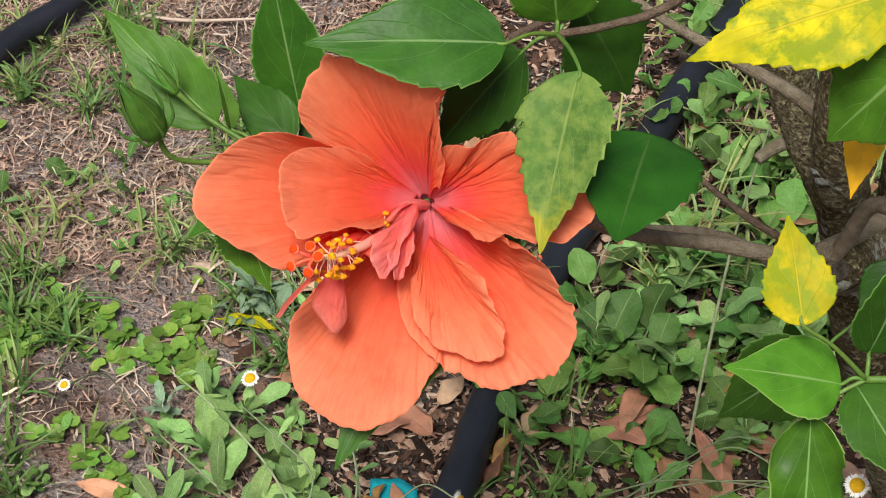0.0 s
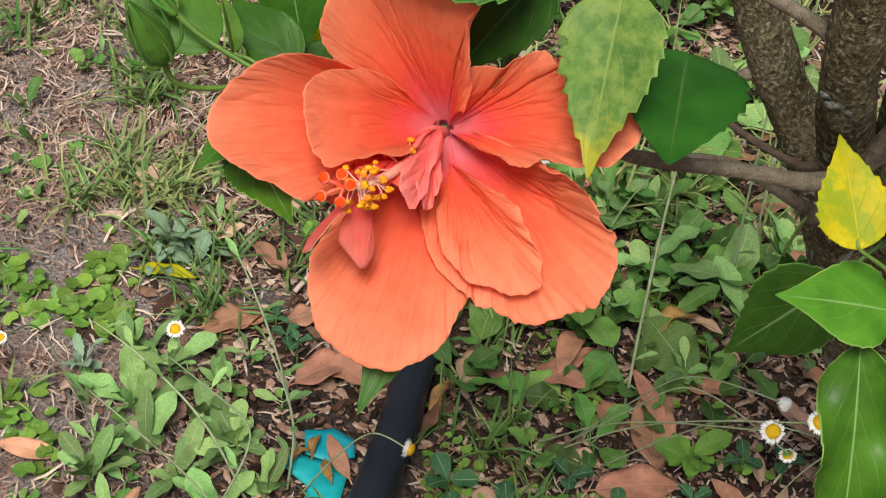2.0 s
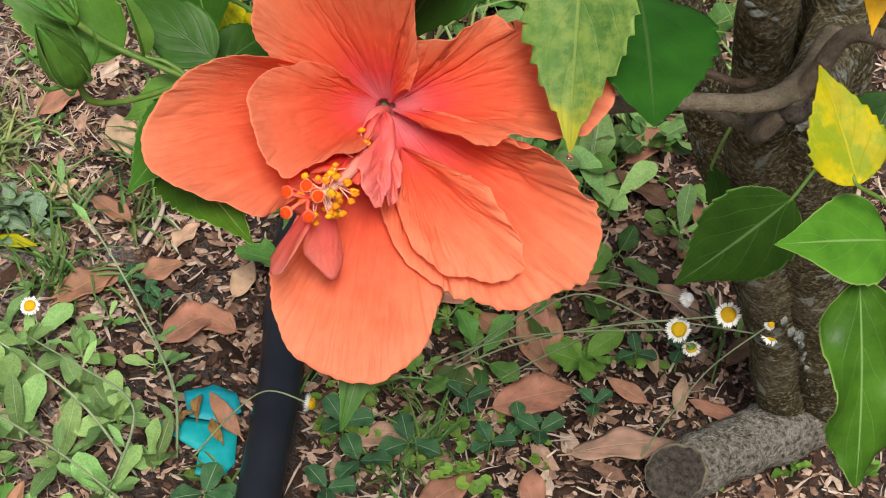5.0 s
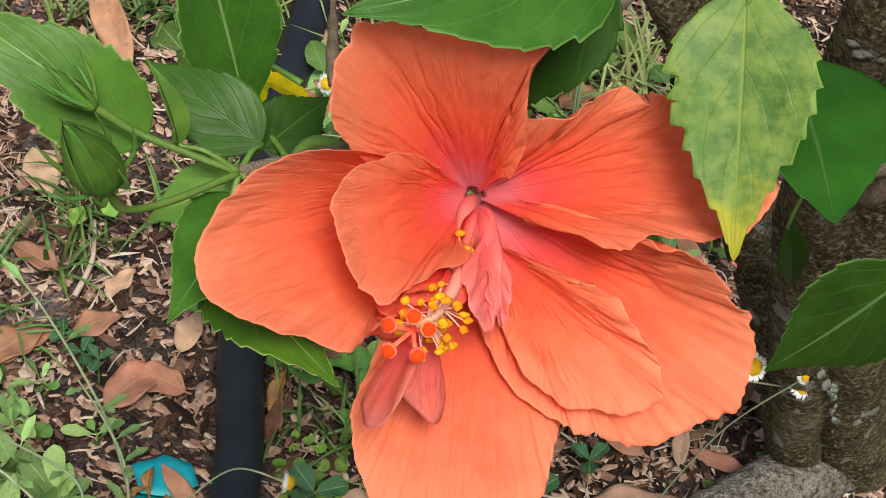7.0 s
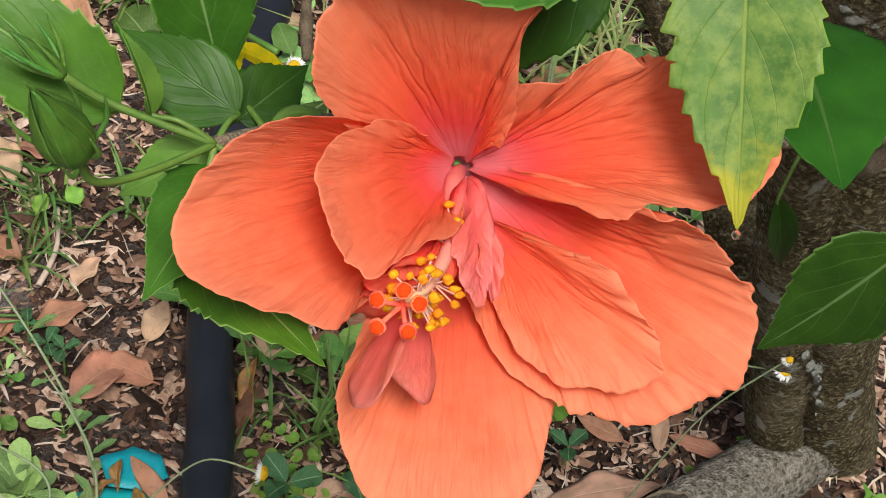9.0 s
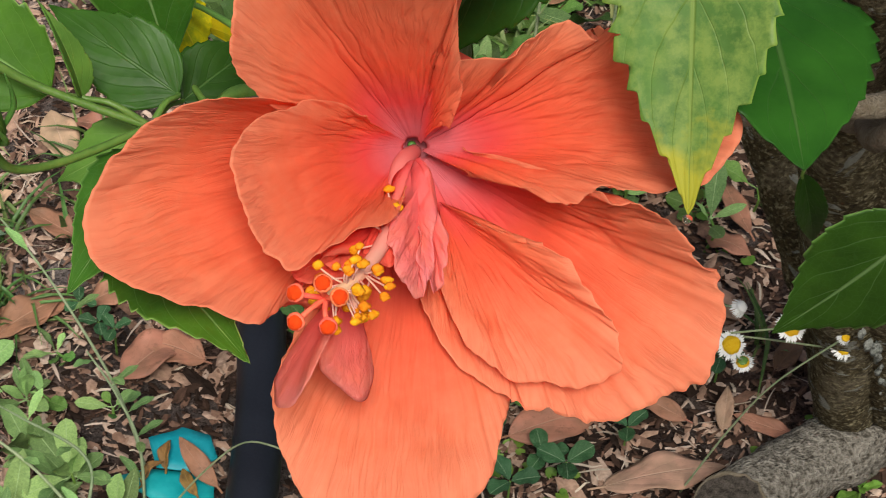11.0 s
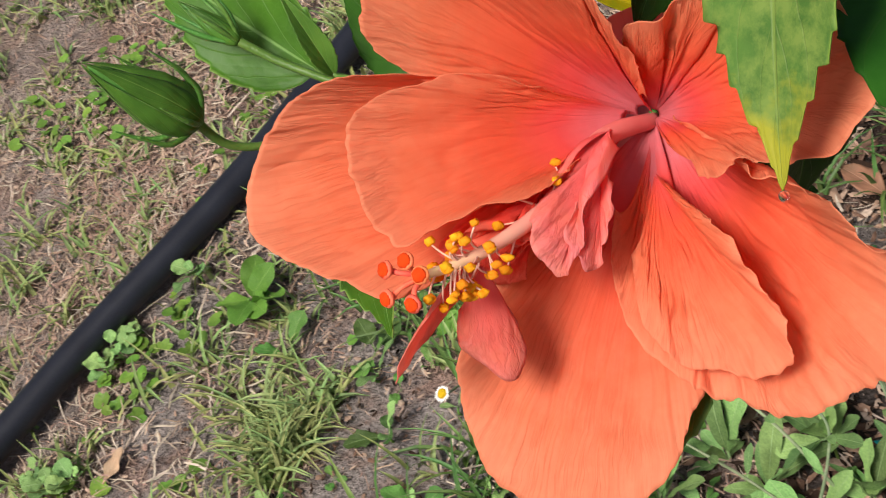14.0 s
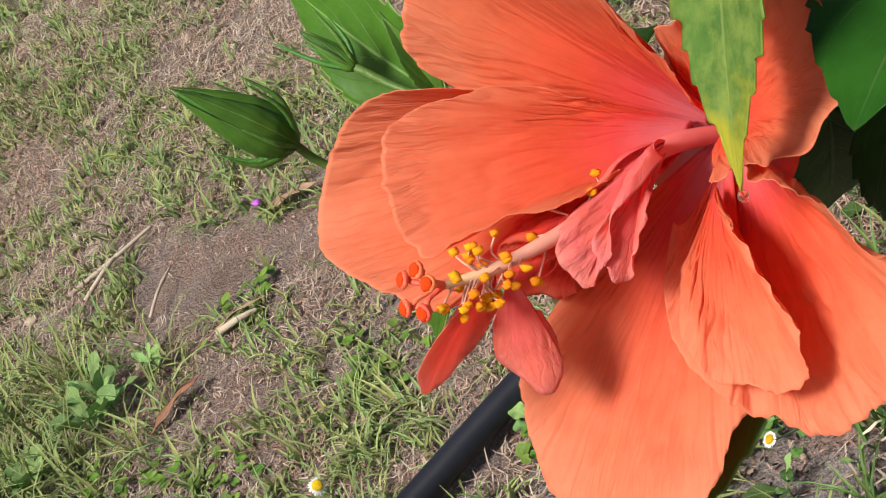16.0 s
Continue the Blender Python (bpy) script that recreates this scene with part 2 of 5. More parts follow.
bark_col = g_bark.mix(0.8, bark_col, g_bark.ramp(n_fine, (0.38, (0.36, 0.33, 0.28)), (0.60, (1.4, 1.38, 1.28))), "MULTIPLY")
lichen = g_bark.ramp(g_bark.noise(62, 5, co, 0.6, 0.8), (0.595, (0, 0, 0)), (0.63, (0.9, 0.9, 0.9)))
bark_col = g_bark.mix(lichen, bark_col, (0.40, 0.42, 0.36))
g_bark.bump(g_bark.math("ADD", dashes, g_bark.math("ADD", g_bark.math("MULTIPLY", n_fine, 1.2), g_bark.noise(110, 4, co, 0.7))), 1.0, 0.005)
M_BARK = g_bark.finish(bark_col, 0.9, 0.15)
M_LICHEN = plain("lichen_crust", (0.22, 0.24, 0.20), (0.48, 0.50, 0.45), 500, 0.95, 0.1, 1.0, 0.002, vary=0.05)
M_TWIG = plain("twig_bark", (0.13, 0.105, 0.065), (0.24, 0.205, 0.15), 220, 0.85, 0.2, 0.8, 0.002, vary=0.12)
M_TWIG_DARK = plain("twig_dark", (0.075, 0.050, 0.035), (0.15, 0.11, 0.075), 220, 0.8, 0.2, 0.7, 0.002, vary=0.12)
M_CUT = plain("weathered_cut", (0.030, 0.025, 0.02), (0.16, 0.14, 0.115), 330, 0.9, 0.1, 1.0, 0.002, vary=0.05)
M_PIPE = plain("black_pipe", (0.010, 0.011, 0.016), (0.018, 0.020, 0.028), 40, 0.42, 0.4, 0.12, 0.0006, vary=0.02, fine=20)
M_CYAN = plain("cyan_plastic", (0.0, 0.29, 0.33), (0.015, 0.37, 0.41), 50, 0.5, 0.4, 0.2, vary=0.08)
M_WHITE = plain("daisy_white", (0.78, 0.80, 0.78), (0.84, 0.84, 0.80), 400, 0.6, 0.2, 0.2, vary=0.05, through=0.2)
M_DISC = plain("daisy_yellow", (0.80, 0.42, 0.01), (0.86, 0.55, 0.03), 1500, 0.8, 0.1, 0.9, 0.0006, vary=0.05)
M_PURPLE = plain("purple_petal", (0.40, 0.08, 0.50), (0.50, 0.14, 0.60), 400, 0.6, vary=0.05)
M_LITTER = leaf_material("dead_leaf", (0.38, 0.185, 0.115), (0.42, 0.24, 0.155), (0.16, 0.085, 0.05), (0.55, 0.72), 0.55, 0.05)
M_LITTER_PALE = leaf_material("dead_leaf_pale", (0.48, 0.31, 0.21), (0.50, 0.35, 0.25), (0.22, 0.13, 0.08), (0.56, 0.75), 0.6, 0.05)
M_LITTER_GOLD = leaf_material("dead_leaf_gold", (0.34, 0.19, 0.055), (0.40, 0.25, 0.10), (0.12, 0.07, 0.03), (0.48, 0.66), 0.6, 0.05)
M_LITTER_DARK = leaf_material("dead_leaf_dark", (0.13, 0.070, 0.042), (0.18, 0.10, 0.06), (0.07, 0.04, 0.03), (0.5, 0.7), 0.6, 0.03)
g_chip = Graph("mulch")
co = g_chip.coords()
isl = g_chip.island()
chip_col = g_chip.ramp(isl, (0.0, (0.016, 0.010, 0.007)), (0.32, (0.060, 0.034, 0.023)), (0.52, (0.19, 0.110, 0.076)), (0.76, (0.40, 0.265, 0.190)), (1.0, (0.50, 0.39, 0.31)))
chip_col = g_chip.mix(0.7, chip_col, g_chip.ramp(g_chip.noise(300, 4, co), (0.3, (0.5, 0.47, 0.44)), (0.7, (1.25, 1.22, 1.2))), "MULTIPLY")
g_chip.bump(g_chip.noise(500, 3, co), 0.6, 0.001)
M_CHIP = g_chip.finish(chip_col, 0.85, 0.15)
M_STRAW = plain("straw", (0.40, 0.315, 0.24), (0.54, 0.455, 0.365), 45, 0.85, 0.1, 0.2, vary=0.14)
M_STRAW_OLD = plain("old_straw", (0.24, 0.145, 0.105), (0.48, 0.345, 0.260), 60, 0.85, 0.1, 0.3, vary=0.30)
M_GRASS = plain("grass_blade", (0.145, 0.235, 0.065), (0.31, 0.37, 0.15), 40, 0.55, 0.25, 0.2, vary=0.30, through=0.2, hue=0.05)
M_GRASS_DEEP = plain("grass_deep", (0.055, 0.130, 0.028), (0.135, 0.225, 0.060), 40, 0.5, 0.3, 0.2, vary=0.3, through=0.15, hue=0.03)
M_WEED = leaf_material("weed_leaf", (0.092, 0.200, 0.040), (0.21, 0.31, 0.11), rough=0.5, through=0.1, gloss=0.3, spread=1.1)
M_WEED_PALE = leaf_material("weed_pale", (0.215, 0.37, 0.120), (0.36, 0.50, 0.23), rough=0.6, through=0.1, spread=0.9)
M_CLOVER = plain("clover_leaf", (0.090, 0.200, 0.026), (0.18, 0.30, 0.048), 70, 0.5, 0.3, 0.2, vary=0.3, through=0.2)
M_FRESH = leaf_material("fresh_leaf", (0.14, 0.30, 0.045), (0.24, 0.40, 0.10), rough=0.5, through=0.2)
M_FROST = leaf_material("downy_leaf", (0.20, 0.30, 0.19), (0.36, 0.46, 0.34), rough=0.8, through=0.1, gloss=0.1)
M_TREFOIL = leaf_material("trefoil_dark", (0.040, 0.120, 0.045), (0.34, 0.46, 0.28), rough=0.5, through=0.1)
M_LOG = plain("log_bark", (0.055, 0.045, 0.034), (0.36, 0.33, 0.28), 300, 0.9, 0.1, 1.0, 0.004, vary=0.05, fine=2.4)
M_PEBBLE = plain("pebble", (0.42, 0.33, 0.24), (0.58, 0.48, 0.37), 120, 0.8, 0.2, 0.4, vary=0.2)

g_water = Graph("water")
g_water.bsdf.inputs["Transmission Weight"].default_value = 1.0
g_water.bsdf.inputs["IOR"].default_value = 1.33
M_WATER = g_water.finish((0.95, 0.97, 0.97), 0.02, 0.5)

g_soil = Graph("soil")
co = g_soil.coords()
s1, s2, s3 = g_soil.noise(7, 5, co, 0.6), g_soil.noise(45, 5, co, 0.65), g_soil.noise(420, 4, co, 0.7)
soil_col = g_soil.ramp(s2, (0.36, (0.045, 0.032, 0.027)), (0.50, (0.15, 0.116, 0.102)), (0.66, (0.42, 0.36, 0.33)))
soil_col = g_soil.mix(g_soil.ramp(s1, (0.34, (0, 0, 0)), (0.52, (0.8, 0.8, 0.8))), soil_col, (0.46, 0.405, 0.385))
soil_col = g_soil.mix(0.85, soil_col, g_soil.ramp(s3, (0.32, (0.35, 0.33, 0.32)), (0.66, (1.35, 1.32, 1.28))), "MULTIPLY")
soil_col = g_soil.mix(g_soil.ramp(g_soil.noise(22, 4, co, 0.7), (0.46, (0, 0, 0)), (0.60, (0.75, 0.75, 0.75))), soil_col, g_soil.mix(1.0, soil_col, (0.92, 0.66, 0.55), "MULTIPLY"))
crumb = g_soil.n.new("ShaderNodeTexVoronoi")
crumb.inputs["Scale"].default_value = 330
g_soil.l.new(co, crumb.inputs["Vector"])
soil_col = g_soil.mix(g_soil.ramp(crumb.outputs[0], (0.35, (0, 0, 0)), (0.75, (0.18, 0.18, 0.18))), soil_col, g_soil.mix(1.0, soil_col, (0.42, 0.38, 0.36), "MULTIPLY"))
where = g_soil.n.new("ShaderNodeSeparateXYZ")
g_soil.l.new(co, where.inputs[0])
bed = g_soil.math("SQRT", g_soil.math("ADD", g_soil.math("POWER", g_soil.math("SUBTRACT", where.outputs[0], 0.42), 2.0), g_soil.math("POWER", g_soil.math("MULTIPLY", g_soil.math("SUBTRACT", where.outputs[1], 0.35), 0.75), 2.0)))
# dark humus of the bed, deepened in colour for shade between weeds and mulch
humus_and_shade = g_soil.ramp(g_soil.math("ADD", bed, g_soil.math("MULTIPLY_ADD", s1, 0.3, -0.15)), (0.49, (1, 1, 1)), (0.57, (0, 0, 0)))
far = g_soil.math("ADD", bed, g_soil.math("MULTIPLY_ADD", g_soil.noise(2.5, 4, co), 1.6, -0.8))
turf = g_soil.mix(g_soil.ramp(g_soil.noise(60, 4, co, 0.7), (0.40, (0, 0, 0)), (0.60, (1, 1, 1))), (0.085, 0.125, 0.040), (0.26, 0.22, 0.14))
soil_col = g_soil.mix(g_soil.ramp(g_soil.math("MULTIPLY", far, 0.4), (0.62, (0, 0, 0)), (0.86, (0.85, 0.85, 0.85))), soil_col, turf)
lawn_side = g_soil.ramp(g_soil.math("ADD", where.outputs[0], g_soil.math("MULTIPLY_ADD", s1, 0.2, 1.1)), (0.50, (0.55, 0.55, 0.55)), (0.72, (0, 0, 0)))
lawn_side = g_soil.math("MULTIPLY", lawn_side, g_soil.ramp(g_soil.math("MULTIPLY", far, 0.3), (0.62, (1, 1, 1)), (0.87, (0, 0, 0))))
soil_col = g_soil.mix(lawn_side, soil_col, (0.36, 0.262, 0.215))
# multiplies the bed's soil down: humus plus painted shade in the gaps
soil_col = g_soil.mix(g_soil.math("MULTIPLY", humus_and_shade, 0.8), soil_col, g_soil.mix(1.0, soil_col, (0.16, 0.135, 0.12), "MULTIPLY"))
g_soil.bump(g_soil.math("SUBTRACT", g_soil.math("ADD", s2, s3), g_soil.math("MULTIPLY", crumb.outputs[0], 0.25)), 1.0, 0.007)
M_SOIL = g_soil.finish(soil_col, 0.95, 0.1)


# ---- mesh helpers ----
def part(name, bm, material, parent, label=""):
    """Links a bmesh as one mesh object under a thing or a part."""
    me = bpy.data.meshes.new(name)
    bm.to_mesh(me)
    bm.free()
    for p in me.polygons:
        p.use_smooth = True
    me.materials.append(material)
    ob = new(name, me)
    if parent is not None:
        ob.parent = parent
        ob.matrix_parent_inverse = parent.matrix_basis.inverted()
    return tagged(ob, label) if label else ob


def share(name, mesh, parent, m):
    """Another piece on an existing mesh."""
    ob = new(name, mesh)
    if parent is not None:
        ob.parent = parent
        ob.matrix_parent_inverse = parent.matrix_basis.inverted()
    ob.matrix_basis = m
    return ob


def thing(name, at, label, category, group="", kind=""):
    ob = new(name)
    ob.empty_display_size = 0.01
    ob.matrix_basis = Matrix.Translation(at)
    return tagged(ob, label, category, group, kind)


def spline(points, n, closed=False):
    """Points along a Catmull-Rom curve through the given ones."""
    p = [Vector(q) for q in points]
    out, k = [], len(p)
    for i in range(n):
        s = i / (n - 1) * (k - 1)
        a = min(int(s), k - 2)
        f = s - a
        p0, p1, p2, p3 = p[max(a - 1, 0)], p[a], p[a + 1], p[min(a + 2, k - 1)]
        out.append(0.5 * (2 * p1 + (p2 - p0) * f + (2 * p0 - 5 * p1 + 4 * p2 - p3) * f * f + (3 * p1 - p0 - 3 * p2 + p3) * f ** 3))
    return out


def grid_bm(rows, uvs):
    """A bmesh from rows of points; uvs in the same order."""
    bm = bmesh.new()
    uv = bm.loops.layers.uv.new("UVMap")
    vs = [[bm.verts.new(p) for p in row] for row in rows]
    for a in range(len(rows) - 1):
        for b in range(len(rows[0]) - 1):
            quad = ((a, b), (a, b + 1), (a + 1, b + 1), (a + 1, b))
            f = bm.faces.new([vs[i][j] for i, j in quad])
            for loop, (i, j) in zip(f.loops, quad):
                loop[uv].uv = uvs[i][j]
    return bm


def tube_bm(points, radii, n=24, seg=10, rough=0.0, cap=True, seed=0):
    """A tapering tube along a spline, with an uneven skin if rough."""
    pts = spline(points, n)
    rad = [np.interp(i / (n - 1), np.linspace(0, 1, len(radii)), radii) for i in range(n)]
    rows, uvs = [], []
    side = None
    for i, p in enumerate(pts):
        d = (pts[min(i + 1, n - 1)] - pts[max(i - 1, 0)]).normalized()
        if side is None:
            side = d.orthogonal().normalized()
        side = (side - d * side.dot(d)).normalized()
        up = d.cross(side)
        row = []
        for k in range(seg + 1):
            a = 2 * math.pi * (k % seg) / seg
            w = side * math.cos(a) + up * math.sin(a)
            r = rad[i]
            if rough:
                q = p + w * r
                r *= 1 + rough * (noise.noise(q * 60 + Vector((seed, 0, 0))) + 0.6 * noise.noise(q * 170))
            row.append(p + w * r)
        rows.append(row)
        uvs.append([(i / (n - 1), k / seg) for k in range(seg + 1)])
    bm = grid_bm(rows, uvs)
    if cap:
        for row, flip in ((rows[0], 1), (rows[-1], 0)):
            c = bm.verts.new(sum(row[:-1], Vector()) / seg)
            ring = [bm.verts.new(q) for q in row[:-1]]
            for k in range(seg):
                bm.faces.new([c, ring[(k + flip) % seg], ring[(k + 1 - flip) % seg]])
    bmesh.ops.remove_doubles(bm, verts=bm.verts, dist=1e-6)
    return bm


def lobe_back(saw):
    """The short front edge of a tooth."""
    return (1 - saw) / 0.18


def leaf_bm(base, tip, width, normal, fold=0.15, curl=0.1, teeth=0.06, wide_at=0.36, nu=48, nv=10, twist=0.0, wave=0.03, blunt=0.75, seed=0, count=11, profile=None, quilt=0.0):
    """A leaf blade from its base to its tip: pointed oval outline, saw-toothed rim, folded along the midrib and curled."""
    base, tip = Vector(base), Vector(tip)
    ax = tip - base
    ln = ax.length
    ax.normalize()
    nr = Vector(normal)
    nr = (nr - ax * nr.dot(ax)).normalized()
    sd = ax.cross(nr)
    rows, uvs = [], []
    k = math.log(0.5) / math.log(wide_at)
    for i in range(nu + 1):
        s = i / nu
        w = math.sin(math.pi * s ** k) ** blunt * width / 2 if 0 < s < 1 else 0.0
        if profile:
            w = width / 2 * float(np.interp(s, *profile))
        row, ur = [], []
        tw = twist * (s - 0.3)
        for j in range(nv + 1):
            v = 2 * j / nv - 1
            e = abs(v) ** 7
            q = s * count + 0.30 * math.sin(6 * s + seed) + (0.37 if v > 0 else 0.0)
            saw = q % 1.0
            amp = 0.35 + 1.3 * abs(noise.noise(Vector((math.floor(q) * 3.7, seed + (9 if v > 0 else 0), 1.5))))
            lobe = 1 - saw ** 1.4 if saw < 0.82 else (saw - 0.82) / 0.18
            ww = w * (1 - teeth * 2.0 * amp * lobe * e * (1 if 0.06 < s < 0.97 else 0))
            off = v * ww
            h = fold * abs(off) + curl * ln * 1.6 * s * (1 - s)
            h += wave * ww * math.sin(s * 11 + seed + (2 if v > 0 else 0)) * v * v * 2
            h += quilt * ln * math.sin(2 * math.pi * 4.2 * (s - 0.55 * abs(v))) * abs(v) * (1 - abs(v)) * 4
            sh = teeth * ln * 0.10 * (saw if saw < 0.82 else 0.82 * lobe_back(saw)) * e
            x, y = off * math.cos(tw) - h * math.sin(tw), off * math.sin(tw) + h * math.cos(tw)
            row.append(base + ax * (s * ln + sh) + sd * x + nr * y)
            ur.append((s, 0.5 + v / 2))
        rows.append(row)
        uvs.append(ur)
    return grid_bm(rows, uvs)


def thicken(ob, t):
    md = ob.modifiers.new("thickness", "SOLIDIFY")
    md.thickness, md.offset = t, 0
    return ob


def blob_bm(at, r, squash=(1, 1, 1), sub=2, rough=0.0):
    bm = bmesh.new()
    bmesh.ops.create_icosphere(bm, subdivisions=sub, radius=1)
    for v in bm.verts:
        n = v.co.copy()
        f = 1 + rough * noise.noise(n * 2.3 + Vector(at) * 40)
        v.co = Vector((n.x * squash[0], n.y * squash[1], n.z * squash[2])) * r * f + Vector(at)
    return bm

# ---- ground ----
def ground_z(x, y):
    """Uneven soil: soft swells and small lumps, flat far away."""
    f = max(0.0, 1 - max(0.0, math.hypot(x + 0.2, y - 0.45) - 1.3) / 2.0)
    return f * (0.006 * noise.noise(Vector((x * 5, y * 5, 1.3))) + 0.0025 * noise.noise(Vector((x * 28, y * 28, 4.1))) - 0.003)


def axis_steps(near_a, near_b, step):
    """Fine steps over the near stretch, then ever longer ones out to the horizon."""
    v = list(np.arange(near_a, near_b, step))
    d = step
    lo, hi = [near_a], [near_b]
    while hi[-1] < 600:
        d *= 1.6
        lo.append(lo[-1] - d)
        hi.append(hi[-1] + d)
    return sorted(set(lo + v + hi))


gx, gy = axis_steps(-1.8, 0.7, 0.012), axis_steps(-0.1, 1.4, 0.012)
ground = part("ground", grid_bm([[Vector((x, y, ground_z(x, y))) for x in gx] for y in gy], [[(x, y) for x in gx] for y in gy]), M_SOIL, None)
tagged(ground, "bare sandy soil with dry thatch and mulch", "ground", kind="structure")


def pipe(points, label, radius):
    ob = part("irrigation_pipe", tube_bm(points, [radius], 60, 20), M_PIPE, None)
    return tagged(ob, label, "pipe", "black pipes on the ground")


pipe([(-0.09, -0.06, 0.012), (-0.055, 0.06, 0.012), (-0.028, 0.17, 0.012), (-0.0065, 0.262, 0.012), (0.005, 0.334, 0.012), (0.037, 0.465, 0.012), (0.071, 0.545, 0.012), (0.12, 0.68, 0.012), (0.21, 0.93, 0.012), (0.3, 1.2, 0.012)],
     "matt black plastic irrigation pipe lying on mulch under the flower", 0.0118)
pipe([(-0.70, 0.00, 0.012), (-0.625, 0.15, 0.012), (-0.567, 0.264, 0.012), (-0.526, 0.343, 0.012), (-0.492, 0.40, 0.012), (-0.45, 0.475, 0.012), (-0.38, 0.632, 0.012), (-0.347, 0.688, 0.012), (-0.26, 0.86, 0.012), (-0.15, 1.1, 0.012)],
     "matt black plastic irrigation pipe lying on thin grass", 0.0094)

# ---- hibiscus flower ----
FLOWER = Vector((0, 0, 0.468))
F_SIDE, F_UP, F_OUT = Vector((0.9675, -0.2301, 0.1051)), Vector((0.1044, 0.7416, 0.6626)), Vector((-0.2304, -0.6301, 0.7415))


def bloom(angle, radius, lift):
    """A place in the flower's own frame: degrees round its face, centimetres out from the throat, centimetres forward."""
    a = radians(angle)
    return FLOWER + (F_SIDE * math.cos(a) * radius + F_UP * math.sin(a) * radius + F_OUT * lift) * 0.01


def petal(name, rim, heart, material, belly=0.0, ruffle=1.0, seed=0, nu=64, nv=300, label="", start=0.0, mouth=0.0):
    """A petal that fans from its heart to a rim (angle, radius, lift); belly bends it, ruffle crinkles it towards the rim."""
    edge = spline([bloom(*r) for r in rim], nv)
    h = bloom(*heart)
    reach = nv // 9
    calm = [sum(edge[max(0, k - reach):k + reach + 1], Vector()) / len(edge[max(0, k - reach):k + reach + 1]) for k in range(nv)]
    rows, uvs = [], []
    far_rim = 0.75 * max((e - h).length for e in edge)
    ang = [0.0]
    for a, b in zip(edge, edge[1:]):
        ang.append(ang[-1] + (b - a).length)
    for i in range(nu + 1):
        u = 0.025 + 0.975 * i / nu
        row, ur = [], []
        for j, e in enumerate(edge):
            v = j / (nv - 1)
            s = ang[j] / 0.012
            way = (e - h) - F_OUT * (e - h).dot(F_OUT)
            root = h + way.normalized() * min(mouth * 0.01, way.length * 0.3)
            p = root.lerp(calm[j].lerp(e, u ** 2.5), u)
            across = (edge[min(j + 1, nv - 1)] - edge[max(j - 1, 0)])
            out = (e - h)
            n = across.cross(out)
            n = n.normalized() if n.length > 1e-9 else F_OUT
            if n.dot(F_OUT) < 0:
                n = -n
            wr = noise.noise(Vector((s * 0.7, u * 1.8, seed))) * 0.0010 * u * u
            wr += noise.noise(Vector((s * 2.0, u * 4.0, seed + 7))) * 0.00045 * min(1, u * 1.5)
            fold_a = max(0.0, 1 - abs(noise.noise(Vector((s * 1.9 + 0.35 * noise.noise(Vector((s, u * 7, seed))), u * 3.0, seed + 3)))) * 6)
            fold_b = max(0.0, 1 - abs(noise.noise(Vector((s * 4.6, u * 5.5, seed + 13)))) * 4.5)
            patch = max(0.0, min(1.0, 0.5 + 1.6 * noise.noise(Vector((s * 0.5, u * 3.0, seed + 21)))))
            wr -= (fold_a * 0.00070 + fold_b * 0.00016) * patch * min(1, u * 1.7)
            rim_w = (noise.noise(Vector((s * 1.6, 0.0, seed + 5))) * 0.0016 + noise.noise(Vector((s * 4.0, 0.0, seed + 5))) * 0.0006) * max(0, u - 0.7) * 3.3
            free = min(1.0, (e - h).length / far_rim) ** 3
            p = p + n * (belly * 0.01 * 4 * u * (1 - u) + (wr + rim_w * free) * ruffle)
            row.append(p + out.normalized() * (noise.noise(Vector((s * 1.7, 9.0, seed))) * 0.0012 + noise.noise(Vector((s * 5.0, 4.0, seed))) * 0.0008) * u ** 6 * ruffle * free)
            ur.append((start + (1 - start) * u, v * ang[-1] / 0.14))
        rows.append(row)
        uvs.append(ur)
    ob = part(name, grid_bm(rows, uvs), material, flower, label)
    return thicken(ob, 0.00012)


flower = thing("hibiscus_flower", FLOWER, "large open orange hibiscus flower with ruffled double petals", "flower")
petal("petal", [(178.3, 1.43, 1.60), (164.9, 2.50, 3.60), (153.2, 3.30, 4.80), (139.3, 3.81, 4.90), (131.6, 4.03, 4.80), (125.6, 4.24, 4.90), (112.3, 3.68, 4.90), (86.7, 3.10, 4.80), (63.8, 3.37, 4.50), (64.4, 2.96, 4.20), (61, 2.45, 3.35), (53, 2.00, 2.55), (40, 1.50, 1.75), (20, 0.90, 0.80)], (0, 0, -0.6), M_PETAL, 0.12, 1.0, 11, mouth=0.13)  # upper, at the back
petal("petal", [(80, 0.60, 0.10), (68, 1.30, 1.05), (58, 1.85, 1.85), (47, 2.25, 2.35), (37, 2.70, 2.50), (37.2, 3.45, 2.50), (33.6, 4.15, 2.50), (28.7, 4.34, 2.60), (28.1, 4.78, 2.70), (21.7, 5.73, 2.80), (10.5, 6.44, 2.80), (-0.1, 6.67, 2.90), (-6.7, 6.15, 3.10), (-10.3, 5.50, 3.20), (-11.9, 4.93, 3.00), (-12.8, 4.13, 2.75), (-17.2, 3.82, 2.60), (-20.4, 3.68, 2.75), (-21, 3.05, 2.30), (-22, 2.30, 1.50), (-30, 1.30, 0.45)], (0, 0, -0.7), M_PETAL, 0.12, 1.0, 23, mouth=0.13)  # reaching to the side, under the fading leaf
